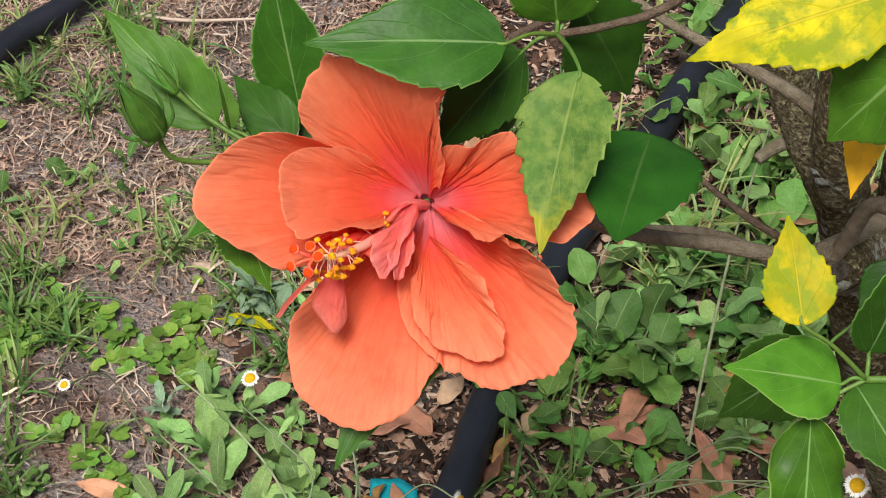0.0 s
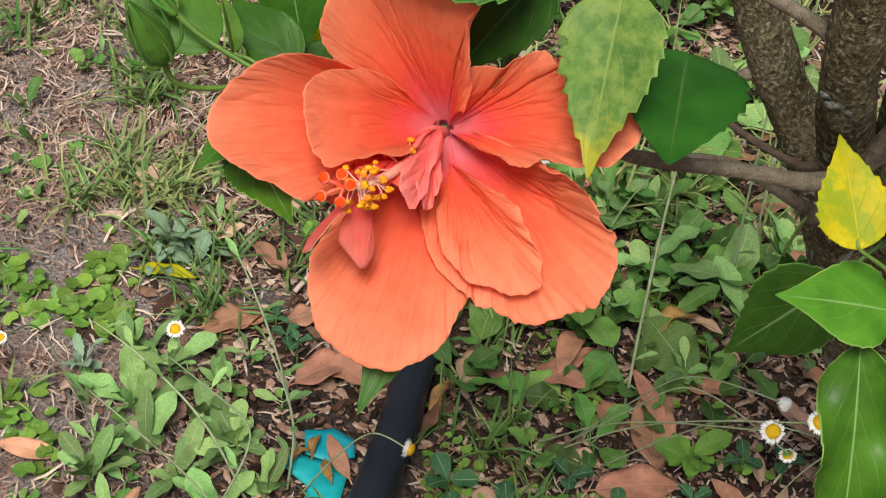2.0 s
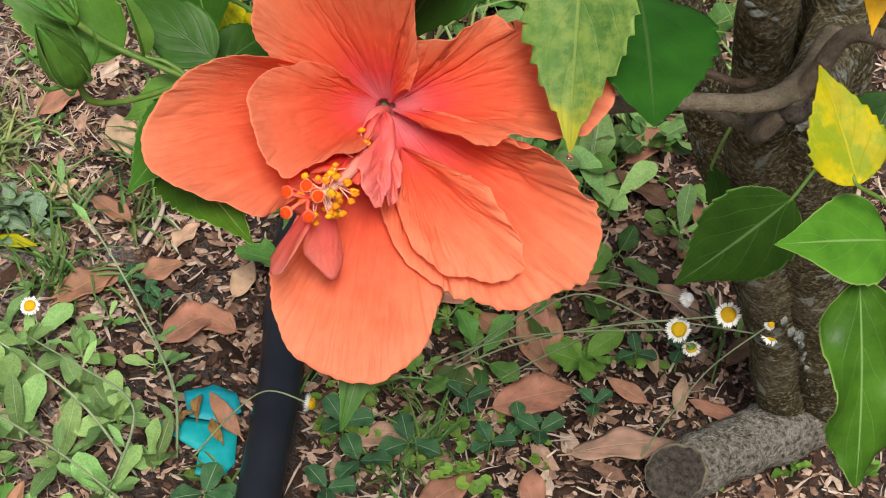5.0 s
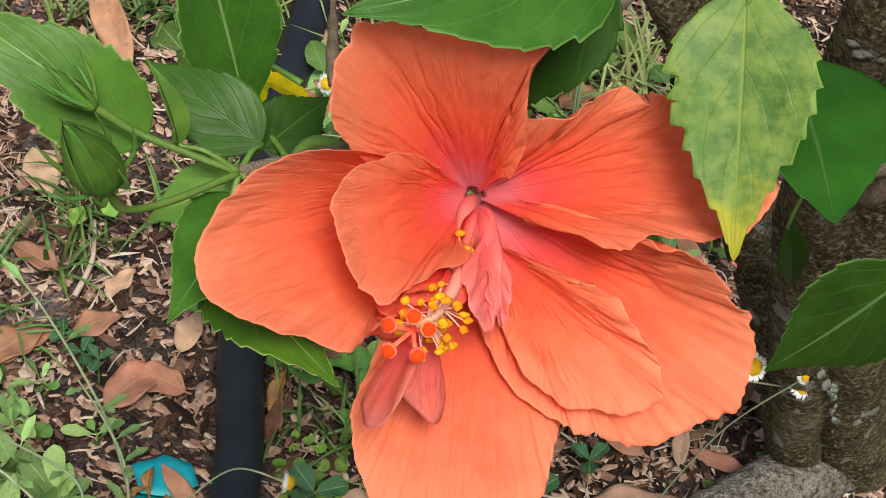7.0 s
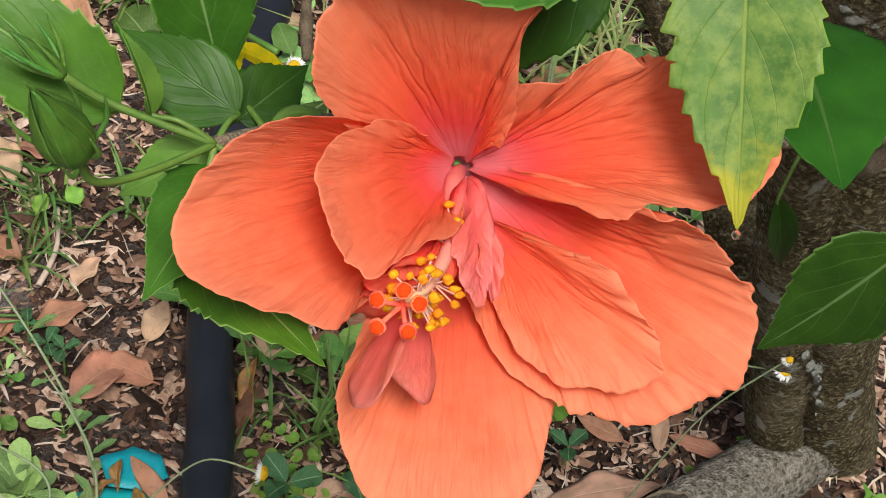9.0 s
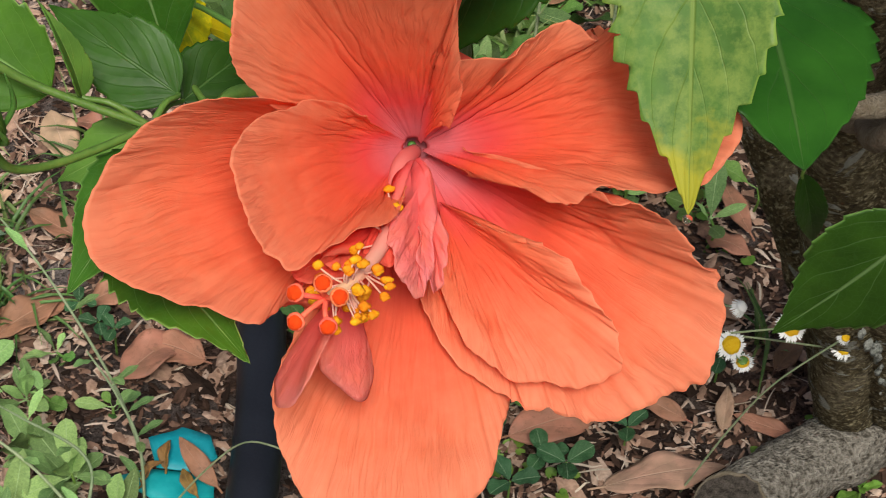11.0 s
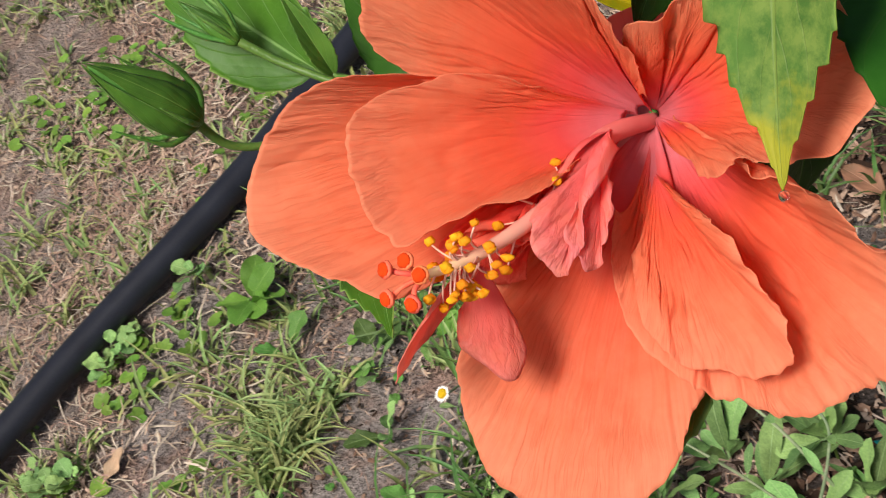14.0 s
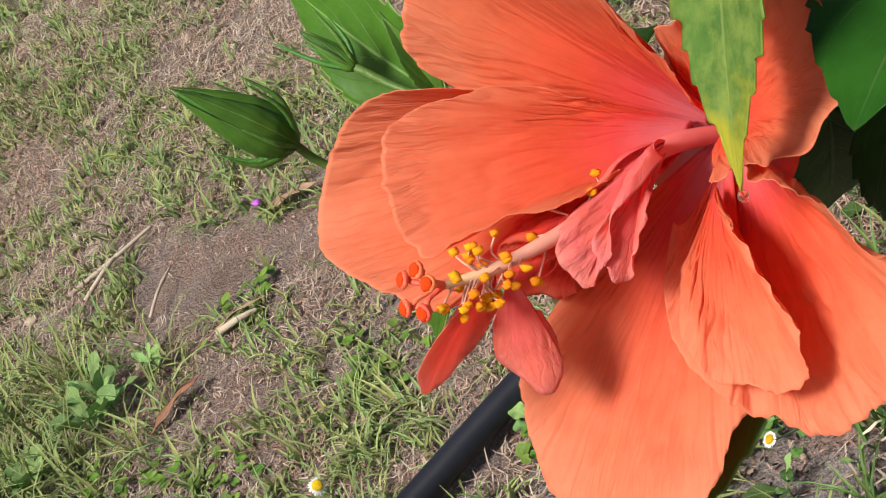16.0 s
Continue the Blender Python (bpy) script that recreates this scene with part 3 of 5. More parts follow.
petal("petal", [(-4, 1.05, 0.20), (-9, 2.40, 1.25), (-13, 3.60, 2.10), (-14.7, 4.55, 2.60), (-16.4, 5.36, 2.40), (-19.2, 5.94, 2.00), (-22.6, 6.49, 1.70), (-24.3, 6.98, 1.50), (-27.4, 7.32, 1.10), (-32.9, 7.56, 1.10), (-37.7, 7.76, 1.10), (-43.4, 7.51, 0.90), (-54.4, 7.09, 0.70), (-61, 6.35, 0.85), (-67, 5.86, 1.10), (-70.5, 5.45, 1.20), (-76.5, 4.75, 1.28), (-81, 4.10, 1.30), (-86, 3.10, 1.10), (-92, 1.90, 0.60)], (0, 0, -0.9), M_PETAL, 0.06, 1.5, 31, mouth=0.13)  # low, over the lowest one
petal("petal", [(-134.3, 1.73, 0.60), (-121.5, 3.76, 1.80), (-118.6, 5.19, 2.40), (-115.9, 5.97, 2.40), (-111.6, 6.73, 2.30), (-105.4, 7.49, 2.15), (-99.1, 7.80, 2.00), (-93.5, 7.97, 1.95), (-87.1, 7.94, 1.90), (-81.6, 7.60, 1.60), (-76.1, 7.05, 1.30), (-72.3, 6.25, 1.00), (-68.5, 5.58, 0.60), (-67, 4.42, 0.20), (-66, 2.57, -0.10)], (0, 0, -0.8), M_PETAL, 0.3, 0.8, 43, mouth=0.13)  # lowest, broad and smooth
petal("petal", [(154.3, 1.17, 2.00), (160, 2.08, 3.60), (164.5, 2.91, 4.80), (169.9, 3.74, 5.10), (176.4, 4.57, 5.20), (-173.5, 5.38, 5.20), (-167, 5.91, 5.10), (-159, 6.05, 5.20), (-153.3, 5.81, 5.10), (-143.8, 5.14, 4.90), (-136.5, 4.67, 4.80), (-126.8, 4.43, 4.60), (-124.7, 3.86, 3.40), (-119.6, 2.86, 2.40)], (0, 0, -0.3), M_PETAL, -0.2, 0.65, 57, mouth=0.13)  # wide, swept forward
petal("petal", [(-52, 2.10, 0.62), (-42, 2.85, 1.20), (-37, 3.45, 1.70), (-37, 4.00, 1.95), (-39, 4.45, 1.95), (-40, 4.79, 1.85), (-41.5, 5.50, 1.75), (-43.9, 6.09, 1.55), (-47.2, 6.33, 1.40), (-53.3, 6.19, 1.35), (-58, 5.85, 1.40), (-63, 5.45, 1.50), (-68, 5.15, 1.60), (-72, 4.45, 1.62), (-75, 3.70, 1.42), (-78, 2.80, 1.00)], (-65, 1.30, 0.02), M_PETAL, 0.10, 1.3, 61, start=0.25)  # short, lying on the low one
petal("petal", [(144.6, 0.85, 2.20), (151.2, 1.58, 3.40), (165.7, 2.22, 4.50), (177.5, 2.67, 5.30), (-172.2, 2.92, 5.50), (-155.8, 2.97, 5.50), (-142.3, 3.08, 5.40), (-132.3, 3.14, 5.30), (-125.6, 2.97, 5.20), (-120, 2.47, 4.70), (-111.2, 1.87, 4.10), (-93.8, 1.54, 3.30), (-85, 0.93, 2.00)], (0, 0, -0.1), M_PETAL, 0.0, 0.9, 73, mouth=0.13)  # short, over the wide one
petal("petaloid", [(-106.0, 3.60, 5.05), (-107.4, 4.30, 5.50), (-108.2, 4.90, 5.65), (-110.4, 5.36, 5.35), (-114.0, 5.44, 4.75), (-117, 5.10, 4.20), (-116.5, 4.40, 3.80), (-112.5, 3.70, 3.80)], (-107, 2.95, 4.30), M_PETAL_PALE, 0.1, 0.5, 81, 20, 50, "narrow salmon inner petal hanging from the column")
petal("petaloid", [(-104.7, 3.65, 3.20), (-99.2, 4.17, 3.00), (-96.6, 4.74, 3.00), (-98.3, 5.15, 3.20), (-103, 4.99, 3.50), (-108.4, 4.63, 3.90), (-110.5, 3.98, 4.00)], (-108, 3.0, 3.9), M_PETAL_PALE, 0.1, 0.5, 87, 20, 50, "narrow salmon inner petal hanging from the column")
petal("petaloid", [(-52, 0.85, 1.30), (-62, 1.45, 2.10), (-69, 1.95, 2.70), (-75.5, 2.45, 2.80), (-81, 2.98, 3.05), (-84.6, 3.10, 3.15), (-88, 2.75, 3.40), (-93.2, 2.30, 3.45), (-96, 1.75, 3.05), (-92, 1.10, 2.10)], (-70, 0.35, 0.9), M_PETAL_PINK, 0.30, 0.9, 91, 26, 90, "small folded pink petal beside the column")
petal("petaloid", [(-64, 1.50, 1.75), (-66, 2.10, 2.20), (-72.5, 2.75, 2.40), (-76, 3.05, 2.55), (-79.5, 2.80, 2.90), (-82, 2.20, 2.90), (-80, 1.40, 2.20)], (-68, 0.6, 1.0), M_PETAL_PINK, 0.15, 1.2, 93, 22, 70, "small folded pink petal beside the column")
petal("petaloid", [(-97.6, 1.61, 2.80), (-92.9, 2.02, 3.00), (-95.3, 2.35, 3.10), (-103, 2.55, 3.10), (-110.4, 2.65, 3.10), (-116.4, 2.50, 3.20), (-113.2, 2.00, 2.90)], (-100, 1.2, 2.0), M_PETAL_RED, 0.3, 2.2, 97, 20, 60, "small crumpled red petal")
petal("petaloid", [(-109.8, 2.38, 3.20), (-120.9, 2.67, 3.80), (-124.9, 3.44, 3.30), (-127.7, 4.04, 2.60), (-117.7, 3.83, 2.20), (-108.2, 3.37, 2.20)], (-106, 1.6, 2.4), M_PETAL_RED, 0.1, 1.5, 103, 20, 60, "small crumpled red petal")
petal("petaloid", [(-138, 1.10, 1.60), (-136, 2.00, 2.60), (-127, 2.65, 3.30), (-118, 2.75, 3.55), (-109, 2.65, 3.50), (-101, 2.50, 3.20), (-97, 2.05, 2.70), (-95, 1.40, 1.70)], (-115, 0.30, -0.1), M_PETAL_RED, 0.0, 1.7, 107, 34, 120, "small crumpled red petal between the column and the short petal")
petal("petaloid", [(-133, 2.30, 3.10), (-128, 3.10, 3.80), (-121, 3.20, 3.90), (-112, 3.00, 3.70), (-104, 2.85, 3.30), (-101, 2.30, 2.80)], (-116, 0.90, 1.4), M_PETAL_RED, -0.1, 2.4, 109, 30, 110, "small crumpled red petal between the column and the short petal")

# the column of stamens, from the throat to the five stigmas
column = [bloom(-110, 0.1, -0.9), bloom(-108, 0.55, 0.92), bloom(-98, 1.8, 2.65), bloom(-105, 2.75, 4.3), bloom(-112, 3.25, 5.3)]
part("style_column", tube_bm(column, [0.0017, 0.0021, 0.0020, 0.0015, 0.0011, 0.0008], 40, 14, 0.05), M_STYLE, flower, "pale pink fleshy stamen column")
col_pts = spline(column, 60)
for k, (a, r, l) in enumerate([(-120, 3.33, 5.85), (-113, 2.94, 5.9), (-106, 3.08, 5.85), (-116, 3.80, 5.8), (-107, 3.66, 5.8)]):
    end = bloom(a, r, l)
    stalk = part("style_branch", tube_bm([col_pts[-3], col_pts[-1].lerp(end, 0.5) + F_OUT * 0.001, end - F_OUT * 0.0012], [0.0006, 0.0005, 0.0007], 12, 8), M_STIGMA_RIM, flower)
    d = (end - col_pts[-1]).normalized() * 0.5 + F_OUT
    m = Matrix.Translation(end) @ d.to_track_quat("Z", "Y").to_matrix().to_4x4()
    bm = blob_bm((0, 0, 0), 0.0018, (1, 1, 0.55), 3, 0.12)
    bm.transform(m)
    pad = part("stigma_pad", bm, M_STIGMA_RIM, stalk, "flat round salmon stigma")
    bm = blob_bm((0, 0, 0.00052), 0.00145, (1, 1, 0.5), 3, 0.15)
    bm.transform(m)
    part("stigma", bm, M_STIGMA, stalk, "velvety red stigma face")
srng = random.Random(5)
for k in range(44):
    s = min(0.94, max(0.62, srng.gauss(0.81, 0.06))) if k > 5 else srng.uniform(0.40, 0.6)
    i = int(s * 59)
    p = col_pts[i]
    d = (col_pts[min(i + 1, 59)] - col_pts[i - 1]).normalized()
    sd = d.orthogonal().normalized()
    a = srng.uniform(0, 2 * math.pi)
    w = (sd * math.cos(a) + d.cross(sd) * math.sin(a))
    ln = srng.uniform(0.0040, 0.0072)
    e = p + w * ln + d * srng.uniform(0.000, 0.005)
    fil = part("stamen", tube_bm([p, p + w * ln * 0.5 + d * 0.0022, e], [0.00028, 0.00022, 0.0002], 7, 5, cap=False), M_FILAMENT, flower)
    bm = bmesh.new()
    for q in range(2):
        b2 = blob_bm(e + Vector((srng.uniform(-1, 1), srng.uniform(-1, 1), srng.uniform(-1, 1))) * 0.0004, srng.uniform(0.0008, 0.0011), (1.05, srng.uniform(0.7, 0.95), srng.uniform(0.7, 0.95)), 2, 0.5)
        me = bpy.data.meshes.new("tmp")
        b2.to_mesh(me)
        b2.free()
        bm.from_mesh(me)
        bpy.data.meshes.remove(me)
    part("anther", bm, M_ANTHER, fil, "yellow pollen-covered anther")
cup = [[bloom(360 * k / 32, 0.06 + 2.2 * i / 8, -1.1 + 0.44 * i / 8) for k in range(33)] for i in range(9)]
part("throat", grid_bm(cup, [[(0.02 + 0.34 * i / 8, k / 8) for k in range(33)] for i in range(9)]), M_PETAL, flower, "pink throat of the flower")
part("ovary", blob_bm(bloom(150, 0.1, -0.95), 0.0010, (1, 1, 1), 2, 0.1), M_BUD, flower, "green heart of the flower")
neck = [bloom(0, 0, -1.25), bloom(0, 0, -1.5), bloom(200, 0.8, -2.2)]
part("calyx", tube_bm(neck, [0.007, 0.008, 0.0035], 16, 12, 0.05), M_BUD, flower, "green calyx behind the petals")

# ---- hibiscus shrub: trunk, branches, twigs, leaves ----
shrub = thing("hibiscus_shrub", (0.27, 0.21, 0), "old hibiscus shrub with mossy trunk and toothed leaves", "shrub")
def lean(x, z, back=0.222):
    """A place on the leaning trunk: it tips towards the flower as it rises."""
    return (x, back - 0.275 * z, z)


part("trunk", tube_bm([lean(0.305, -0.02), lean(0.300, 0.0), lean(0.268, 0.08), lean(0.245, 0.15), lean(0.222, 0.22), lean(0.205, 0.28), lean(0.190, 0.36), lean(0.182, 0.42), (0.178, 0.09, 0.52), (0.18, 0.07, 0.66)],
                      [0.024, 0.021, 0.019, 0.019, 0.020, 0.020, 0.017, 0.016, 0.014, 0.012], 110, 36, 0.09, seed=2), M_BARK, shrub, "mossy brown trunk with lichen")
part("stem", tube_bm([lean(0.276, -0.02), lean(0.270, 0.0), lean(0.246, 0.07), lean(0.233, 0.12), lean(0.207, 0.20), lean(0.184, 0.28), lean(0.160, 0.37, 0.216), lean(0.147, 0.43, 0.21), (0.142, 0.085, 0.52), (0.145, 0.08, 0.62)],
                     [0.019, 0.016, 0.0145, 0.015, 0.016, 0.016, 0.0115, 0.0108, 0.010, 0.008], 100, 30, 0.09, seed=9), M_BARK, shrub, "second mossy stem grown to the trunk")
part("stem", tube_bm([(0.272, 0.218, -0.01), (0.250, 0.226, 0.07), (0.224, 0.238, 0.14), (0.182, 0.255, 0.25), (0.150, 0.264, 0.31), (0.120, 0.275, 0.40), (0.095, 0.285, 0.50)],
                     [0.017, 0.015, 0.0135, 0.013, 0.0125, 0.011, 0.009], 90, 26, 0.10, seed=14), M_BARK, shrub, "mossy stem leaning away behind the others")
part("cut_stub", tube_bm([(0.156, 0.262, 0.296), (0.148, 0.262, 0.294), (0.140, 0.258, 0.292), (0.132, 0.252, 0.288)], [0.0042, 0.0034, 0.0030, 0.0026], 20, 12, 0.25), M_TWIG, shrub, "short ringed stub of a dead branch")
lrng = random.Random(3)
for k in range(11):
    a, dz = lrng.uniform(-0.75, 0.55), lrng.gauss(0, 0.0022)
    q = (0.1465 + 0.0118 * math.sin(a), 0.0955 - 0.0118 * math.cos(a), 0.4225 + dz)
    bm = blob_bm((0, 0, 0), lrng.uniform(0.0016, 0.0032), (1.2, 0.22, 0.7), 2, 0.9)
    bm.transform(pose(*q, 0, 0, math.degrees(a)))
    part("lichen_patch", bm, M_LICHEN, shrub, "crusty pale grey lichen")
for k in range(26):
    u = lrng.random()
    q = spline([(0.219, 0.159, 0.166), (0.234, 0.167, 0.138), (0.250, 0.178, 0.099), (0.262, 0.186, 0.068)], 30)[int(u * 29)]
    bm = blob_bm((0, 0, 0), lrng.uniform(0.0008, 0.0024) * (1.2 - 0.7 * u), (0.8, 0.3, 1.3), 2, 0.9)
    bm.transform(pose(q.x + lrng.gauss(0, 0.0012), q.y, q.z + lrng.gauss(0, 0.002), -15, 0, lrng.uniform(-40, 40)))
    part("lichen_patch", bm, M_LICHEN, shrub, "crusty pale grey lichen")
part("cut_branch", tube_bm([(0.178, 0.095, 0.40), (0.165, 0.072, 0.405), (0.152, 0.052, 0.411), (0.147, 0.044, 0.414)], [0.012, 0.0105, 0.0098, 0.0085], 40, 22, 0.12, seed=5), M_BARK, shrub, "sawn-off branch end")
part("cut_face", blob_bm((0.1465, 0.0435, 0.4142), 0.0068, (1, 0.55, 0.85), 2, 0.25), M_CUT, shrub, "grey weathered cut")
part("branch", tube_bm([(0.168, 0.078, 0.415), (0.1480, 0.050, 0.421), (0.1305, 0.0380, 0.4240), (0.10, 0.033, 0.4310), (0.065, 0.025, 0.44), (0.03, 0.03, 0.45), (-0.005, 0.03, 0.455), (-0.03, 0.022, 0.463), (-0.054, 0.010, 0.472)],
                       [0.0046, 0.0042, 0.0034, 0.0029, 0.0026, 0.0023, 0.0019, 0.0017, 0.0015], 80, 12, 0.13), M_TWIG, shrub, "grey-brown branch that carries the flower")
part("branch", tube_bm([(0.175, 0.09, 0.375), (0.148, 0.075, 0.375), (0.11, 0.07, 0.40), (0.075, 0.06, 0.41), (0.045, 0.06, 0.41)],
                       [0.0042, 0.0029, 0.0024, 0.0020, 0.0015], 60, 12, 0.14), M_TWIG, shrub, "grey-brown branch")
part("branch", tube_bm([(0.150, 0.085, 0.372), (0.139, 0.052, 0.395), (0.148, 0.043, 0.428), (0.155, 0.036, 0.454), (0.172, 0.011, 0.464), (0.190, -0.001, 0.467), (0.24, 0.01, 0.47)],
                       [0.0042, 0.0034, 0.0030, 0.0029, 0.0028, 0.0028], 60, 12, 0.14), M_TWIG, shrub, "grey-brown branch")
part("twig", tube_bm([(0.15, 0.085, 0.44), (0.129, 0.1061, 0.4433), (0.098, 0.125, 0.447), (0.07, 0.142, 0.451), (0.03, 0.17, 0.46)], [0.0035, 0.0028, 0.002, 0.0016], 30, 8, 0.1), M_TWIG, shrub, "bare grey twig")
part("twig", tube_bm([(0.135, 0.06, 0.412), (0.1266, 0.0569, 0.4156), (0.11, 0.075, 0.412), (0.09, 0.10, 0.41)], [0.002, 0.0016, 0.0014, 0.001], 24, 8, 0.1), M_TWIG_DARK, shrub, "thin dark twig")
node_a = Vector((0.0403, 0.0245, 0.5230))
part("twig", tube_bm([(0.17, 0.06, 0.60), (0.12, 0.04, 0.575), (0.078, 0.03, 0.537), (0.058, 0.026, 0.528), tuple(node_a)], [0.0022, 0.0018, 0.0014, 0.0013], 30, 8, 0.08), M_TWIG_DARK, shrub, "thin reddish-brown twig")
part("flower_stalk", tube_bm([bloom(200, 0.8, -2.2), (-0.03, 0.026, 0.462), (-0.04, 0.018, 0.465)], [0.0028, 0.002, 0.0016], 16, 8), M_STEM, shrub, "green flower stalk")

TO_CAM = Vector((-0.1, -0.62, 0.78))


OVATE = ((0, 0.03, 0.08, 0.15, 0.24, 0.33, 0.44, 0.55, 0.66, 0.76, 0.84, 0.91, 0.96, 1.0), (0, 0.34, 0.62, 0.84, 0.97, 1.0, 0.94, 0.80, 0.60, 0.40, 0.25, 0.13, 0.07, 0.0))


def leaf(base, tip, width, material, normal=TO_CAM, label="", petiole=None, **kw):
    ob = part("leaf", leaf_bm(base, tip, width, normal, **{"profile": OVATE, "nu": 120, "nv": 16, "quilt": 0.0025, "seed": len(shrub.children) * 1.7, **kw}), material, shrub, label)
    thicken(ob, 0.00028)
    if petiole:
        b = Vector(base)
        ax = (Vector(tip) - b).normalized()
        part("petiole", tube_bm([petiole, Vector(petiole).lerp(b, 0.55) + Vector((0, 0, 0.002)), b, b + ax * 0.004], [0.0009, 0.0007, 0.0006, 0.0004], 14, 8), M_STEM, ob)
    return ob


joint = (-0.0539, 0.0097, 0.4718)
joint_r = (0.1495, -0.0472, 0.4524)
leaf((0.0495, -0.0105, 0.5365), (0.0431, -0.0499, 0.4948), 0.035, M_LEAF_FADING, (-0.39, -0.61, 0.64), "fading mottled leaf, yellow at its hanging tip", node_a, fold=0.10, curl=0.06, teeth=0.12, count=9)
leaf((0.074, 0.010, 0.497), (0.0659, -0.047, 0.5003), 0.042, M_LEAF_DARK, (0, -0.3, 0.95), "dark green glossy leaf", None, fold=0.1, curl=0.12, teeth=0.06, profile=None, wide_at=0.40, blunt=0.88)
leaf((0.0256, 0.0046, 0.5327), (-0.0368, -0.0076, 0.5344), 0.034, M_LEAF, (0.05, -0.55, 0.83), "green leaf with fine teeth above the flower", node_a, fold=0.1, curl=0.10, wide_at=0.42)
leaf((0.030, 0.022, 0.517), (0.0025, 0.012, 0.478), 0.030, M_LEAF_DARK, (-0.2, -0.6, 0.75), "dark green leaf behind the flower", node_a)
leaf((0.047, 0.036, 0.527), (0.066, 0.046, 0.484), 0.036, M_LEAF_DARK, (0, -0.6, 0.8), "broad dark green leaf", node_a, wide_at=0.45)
leaf((0.040, 0.026, 0.527), (0.035, 0.020, 0.572), 0.030, M_LEAF_BRIGHT, (0, -0.7, 0.7), "bright green leaf", node_a)
leaf((-0.0470, 0.0400, 0.4590), (-0.0590, 0.0530, 0.5140), 0.0265, M_LEAF, (0.10, -0.75, 0.65), "green folded leaf beside the buds", (-0.040, 0.020, 0.463), fold=0.40, curl=0.05, teeth=0.04, profile=None, wide_at=0.52, blunt=0.95)
leaf((-0.0735, 0.0200, 0.4745), (-0.1172, 0.0450, 0.5000), 0.027, M_LEAF_BRIGHT, (0.1, -0.75, 0.65), "bright green leaf behind the buds", joint, fold=0.12, teeth=0.08)
leaf((-0.0672, 0.0150, 0.4773), (-0.0737, 0.0222, 0.4985), 0.0062, M_FRESH, (0.6, -0.7, 0.4), "young leaf still folded", joint, fold=0.9, curl=0.2)
# next two: the darker green carries the shade they lie in
leaf((-0.0470, 0.0200, 0.4700), (-0.0720, 0.0420, 0.4790), 0.020, M_LEAF_DARK, TO_CAM, "leaf coloured dark for the shade of the buds", joint)
leaf((-0.0460, 0.0260, 0.4620), (-0.0270, 0.0400, 0.4640), 0.018, M_LEAF_DARK, TO_CAM, "leaf coloured dark for the shade of the petals", joint)
leaf((-0.0504, 0.0070, 0.4656), (-0.0745, -0.0243, 0.4614), 0.024, M_LEAF, (-0.3, -0.5, 0.8), "green leaf under the petals", joint)
# brighter green makes this leaf look lit despite the petals' shadow
leaf((-0.0604, -0.0025, 0.4554), (-0.0413, -0.0524, 0.4686), 0.026, M_LEAF_BRIGHT, (-0.2, -0.4, 0.9), "green toothed leaf under the petals", joint, fold=0.2, teeth=0.11)
leaf((0.010, -0.012, 0.452), (-0.0182, -0.0719, 0.4087), 0.037, M_LEAF, (0.0, -0.5, 0.85), "green leaf below the flower", (0.01, 0.025, 0.450), fold=0.12)
leaf((0.1453, 0.0269, 0.3892), (0.1132, 0.0342, 0.3395), 0.036, M_LEAF, (-0.1, -0.75, 0.6), "green toothed leaf before the trunk", (0.17, 0.05, 0.395), fold=0.1)
leaf((0.126, -0.052, 0.478), (0.1183, -0.0241, 0.4981), 0.0245, M_LEAF_YELLOW, (0, -0.7, 0.7), "yellow leaf standing on its stalk", joint_r, fold=0.12, teeth=0.07, count=9, blunt=0.9)
leaf((0.1419, -0.0486, 0.4505), (0.103, -0.0592, 0.4636), 0.028, M_LEAF_BRIGHT, (0.05, -0.5, 0.85), "bright green leaf", joint_r, fold=0.1, teeth=0.02, wide_at=0.42)
leaf((0.1336, -0.055, 0.4418), (0.1363, -0.0874, 0.3832), 0.027, M_LEAF_BRIGHT, (0.1, -0.85, 0.5), "long bright green hanging leaf", joint_r, fold=0.25, teeth=0.05, profile=None, wide_at=0.40, blunt=0.66, wave=0.32)
leaf((0.1496, -0.0407, 0.458), (0.1585, -0.0337, 0.5095), 0.024, M_LEAF, (0.2, -0.7, 0.6), "green leaf", joint_r, fold=0.3)
leaf((0.1468, -0.048, 0.4501), (0.1679, -0.0815, 0.4382), 0.026, M_LEAF, (0.0, -0.6, 0.8), "green leaf", joint_r)
part("twig", tube_bm([(0.190, -0.001, 0.467), (0.19, -0.025, 0.460), (0.1696, -0.0457, 0.4569), joint_r], [0.003, 0.002, 0.0014, 0.0012], 24, 8), M_STEM, shrub, "green twig")
leaf((0.1397, -0.0176, 0.5824), (0.0805, -0.0323, 0.5606), 0.036, M_LEAF_YELLOW, (0, -0.6, 0.8), "large yellow leaf with green mottling", (0.16, 0.0, 0.58), fold=0.1, teeth=0.08)
leaf((0.1479, -0.0284, 0.5694), (0.1264, -0.0203, 0.5261), 0.040, M_LEAF_BRIGHT, (-0.1, -0.7, 0.7), "green toothed leaf", (0.165, -0.01, 0.575), fold=0.1)
leaf((0.1424, 0.0092, 0.5176), (0.1386, -0.0092, 0.4945), 0.014, M_LEAF_GOLD, (-0.1, -0.7, 0.7), "withering golden-yellow leaf", (0.155, 0.03, 0.53))
part("twig", tube_bm([(0.17, 0.06, 0.60), (0.165, 0.02, 0.585), (0.16, 0.0, 0.578), (0.165, -0.01, 0.575)], [0.0022, 0.0018, 0.0014, 0.0012], 20, 8), M_TWIG_DARK, shrub, "thin reddish-brown twig")


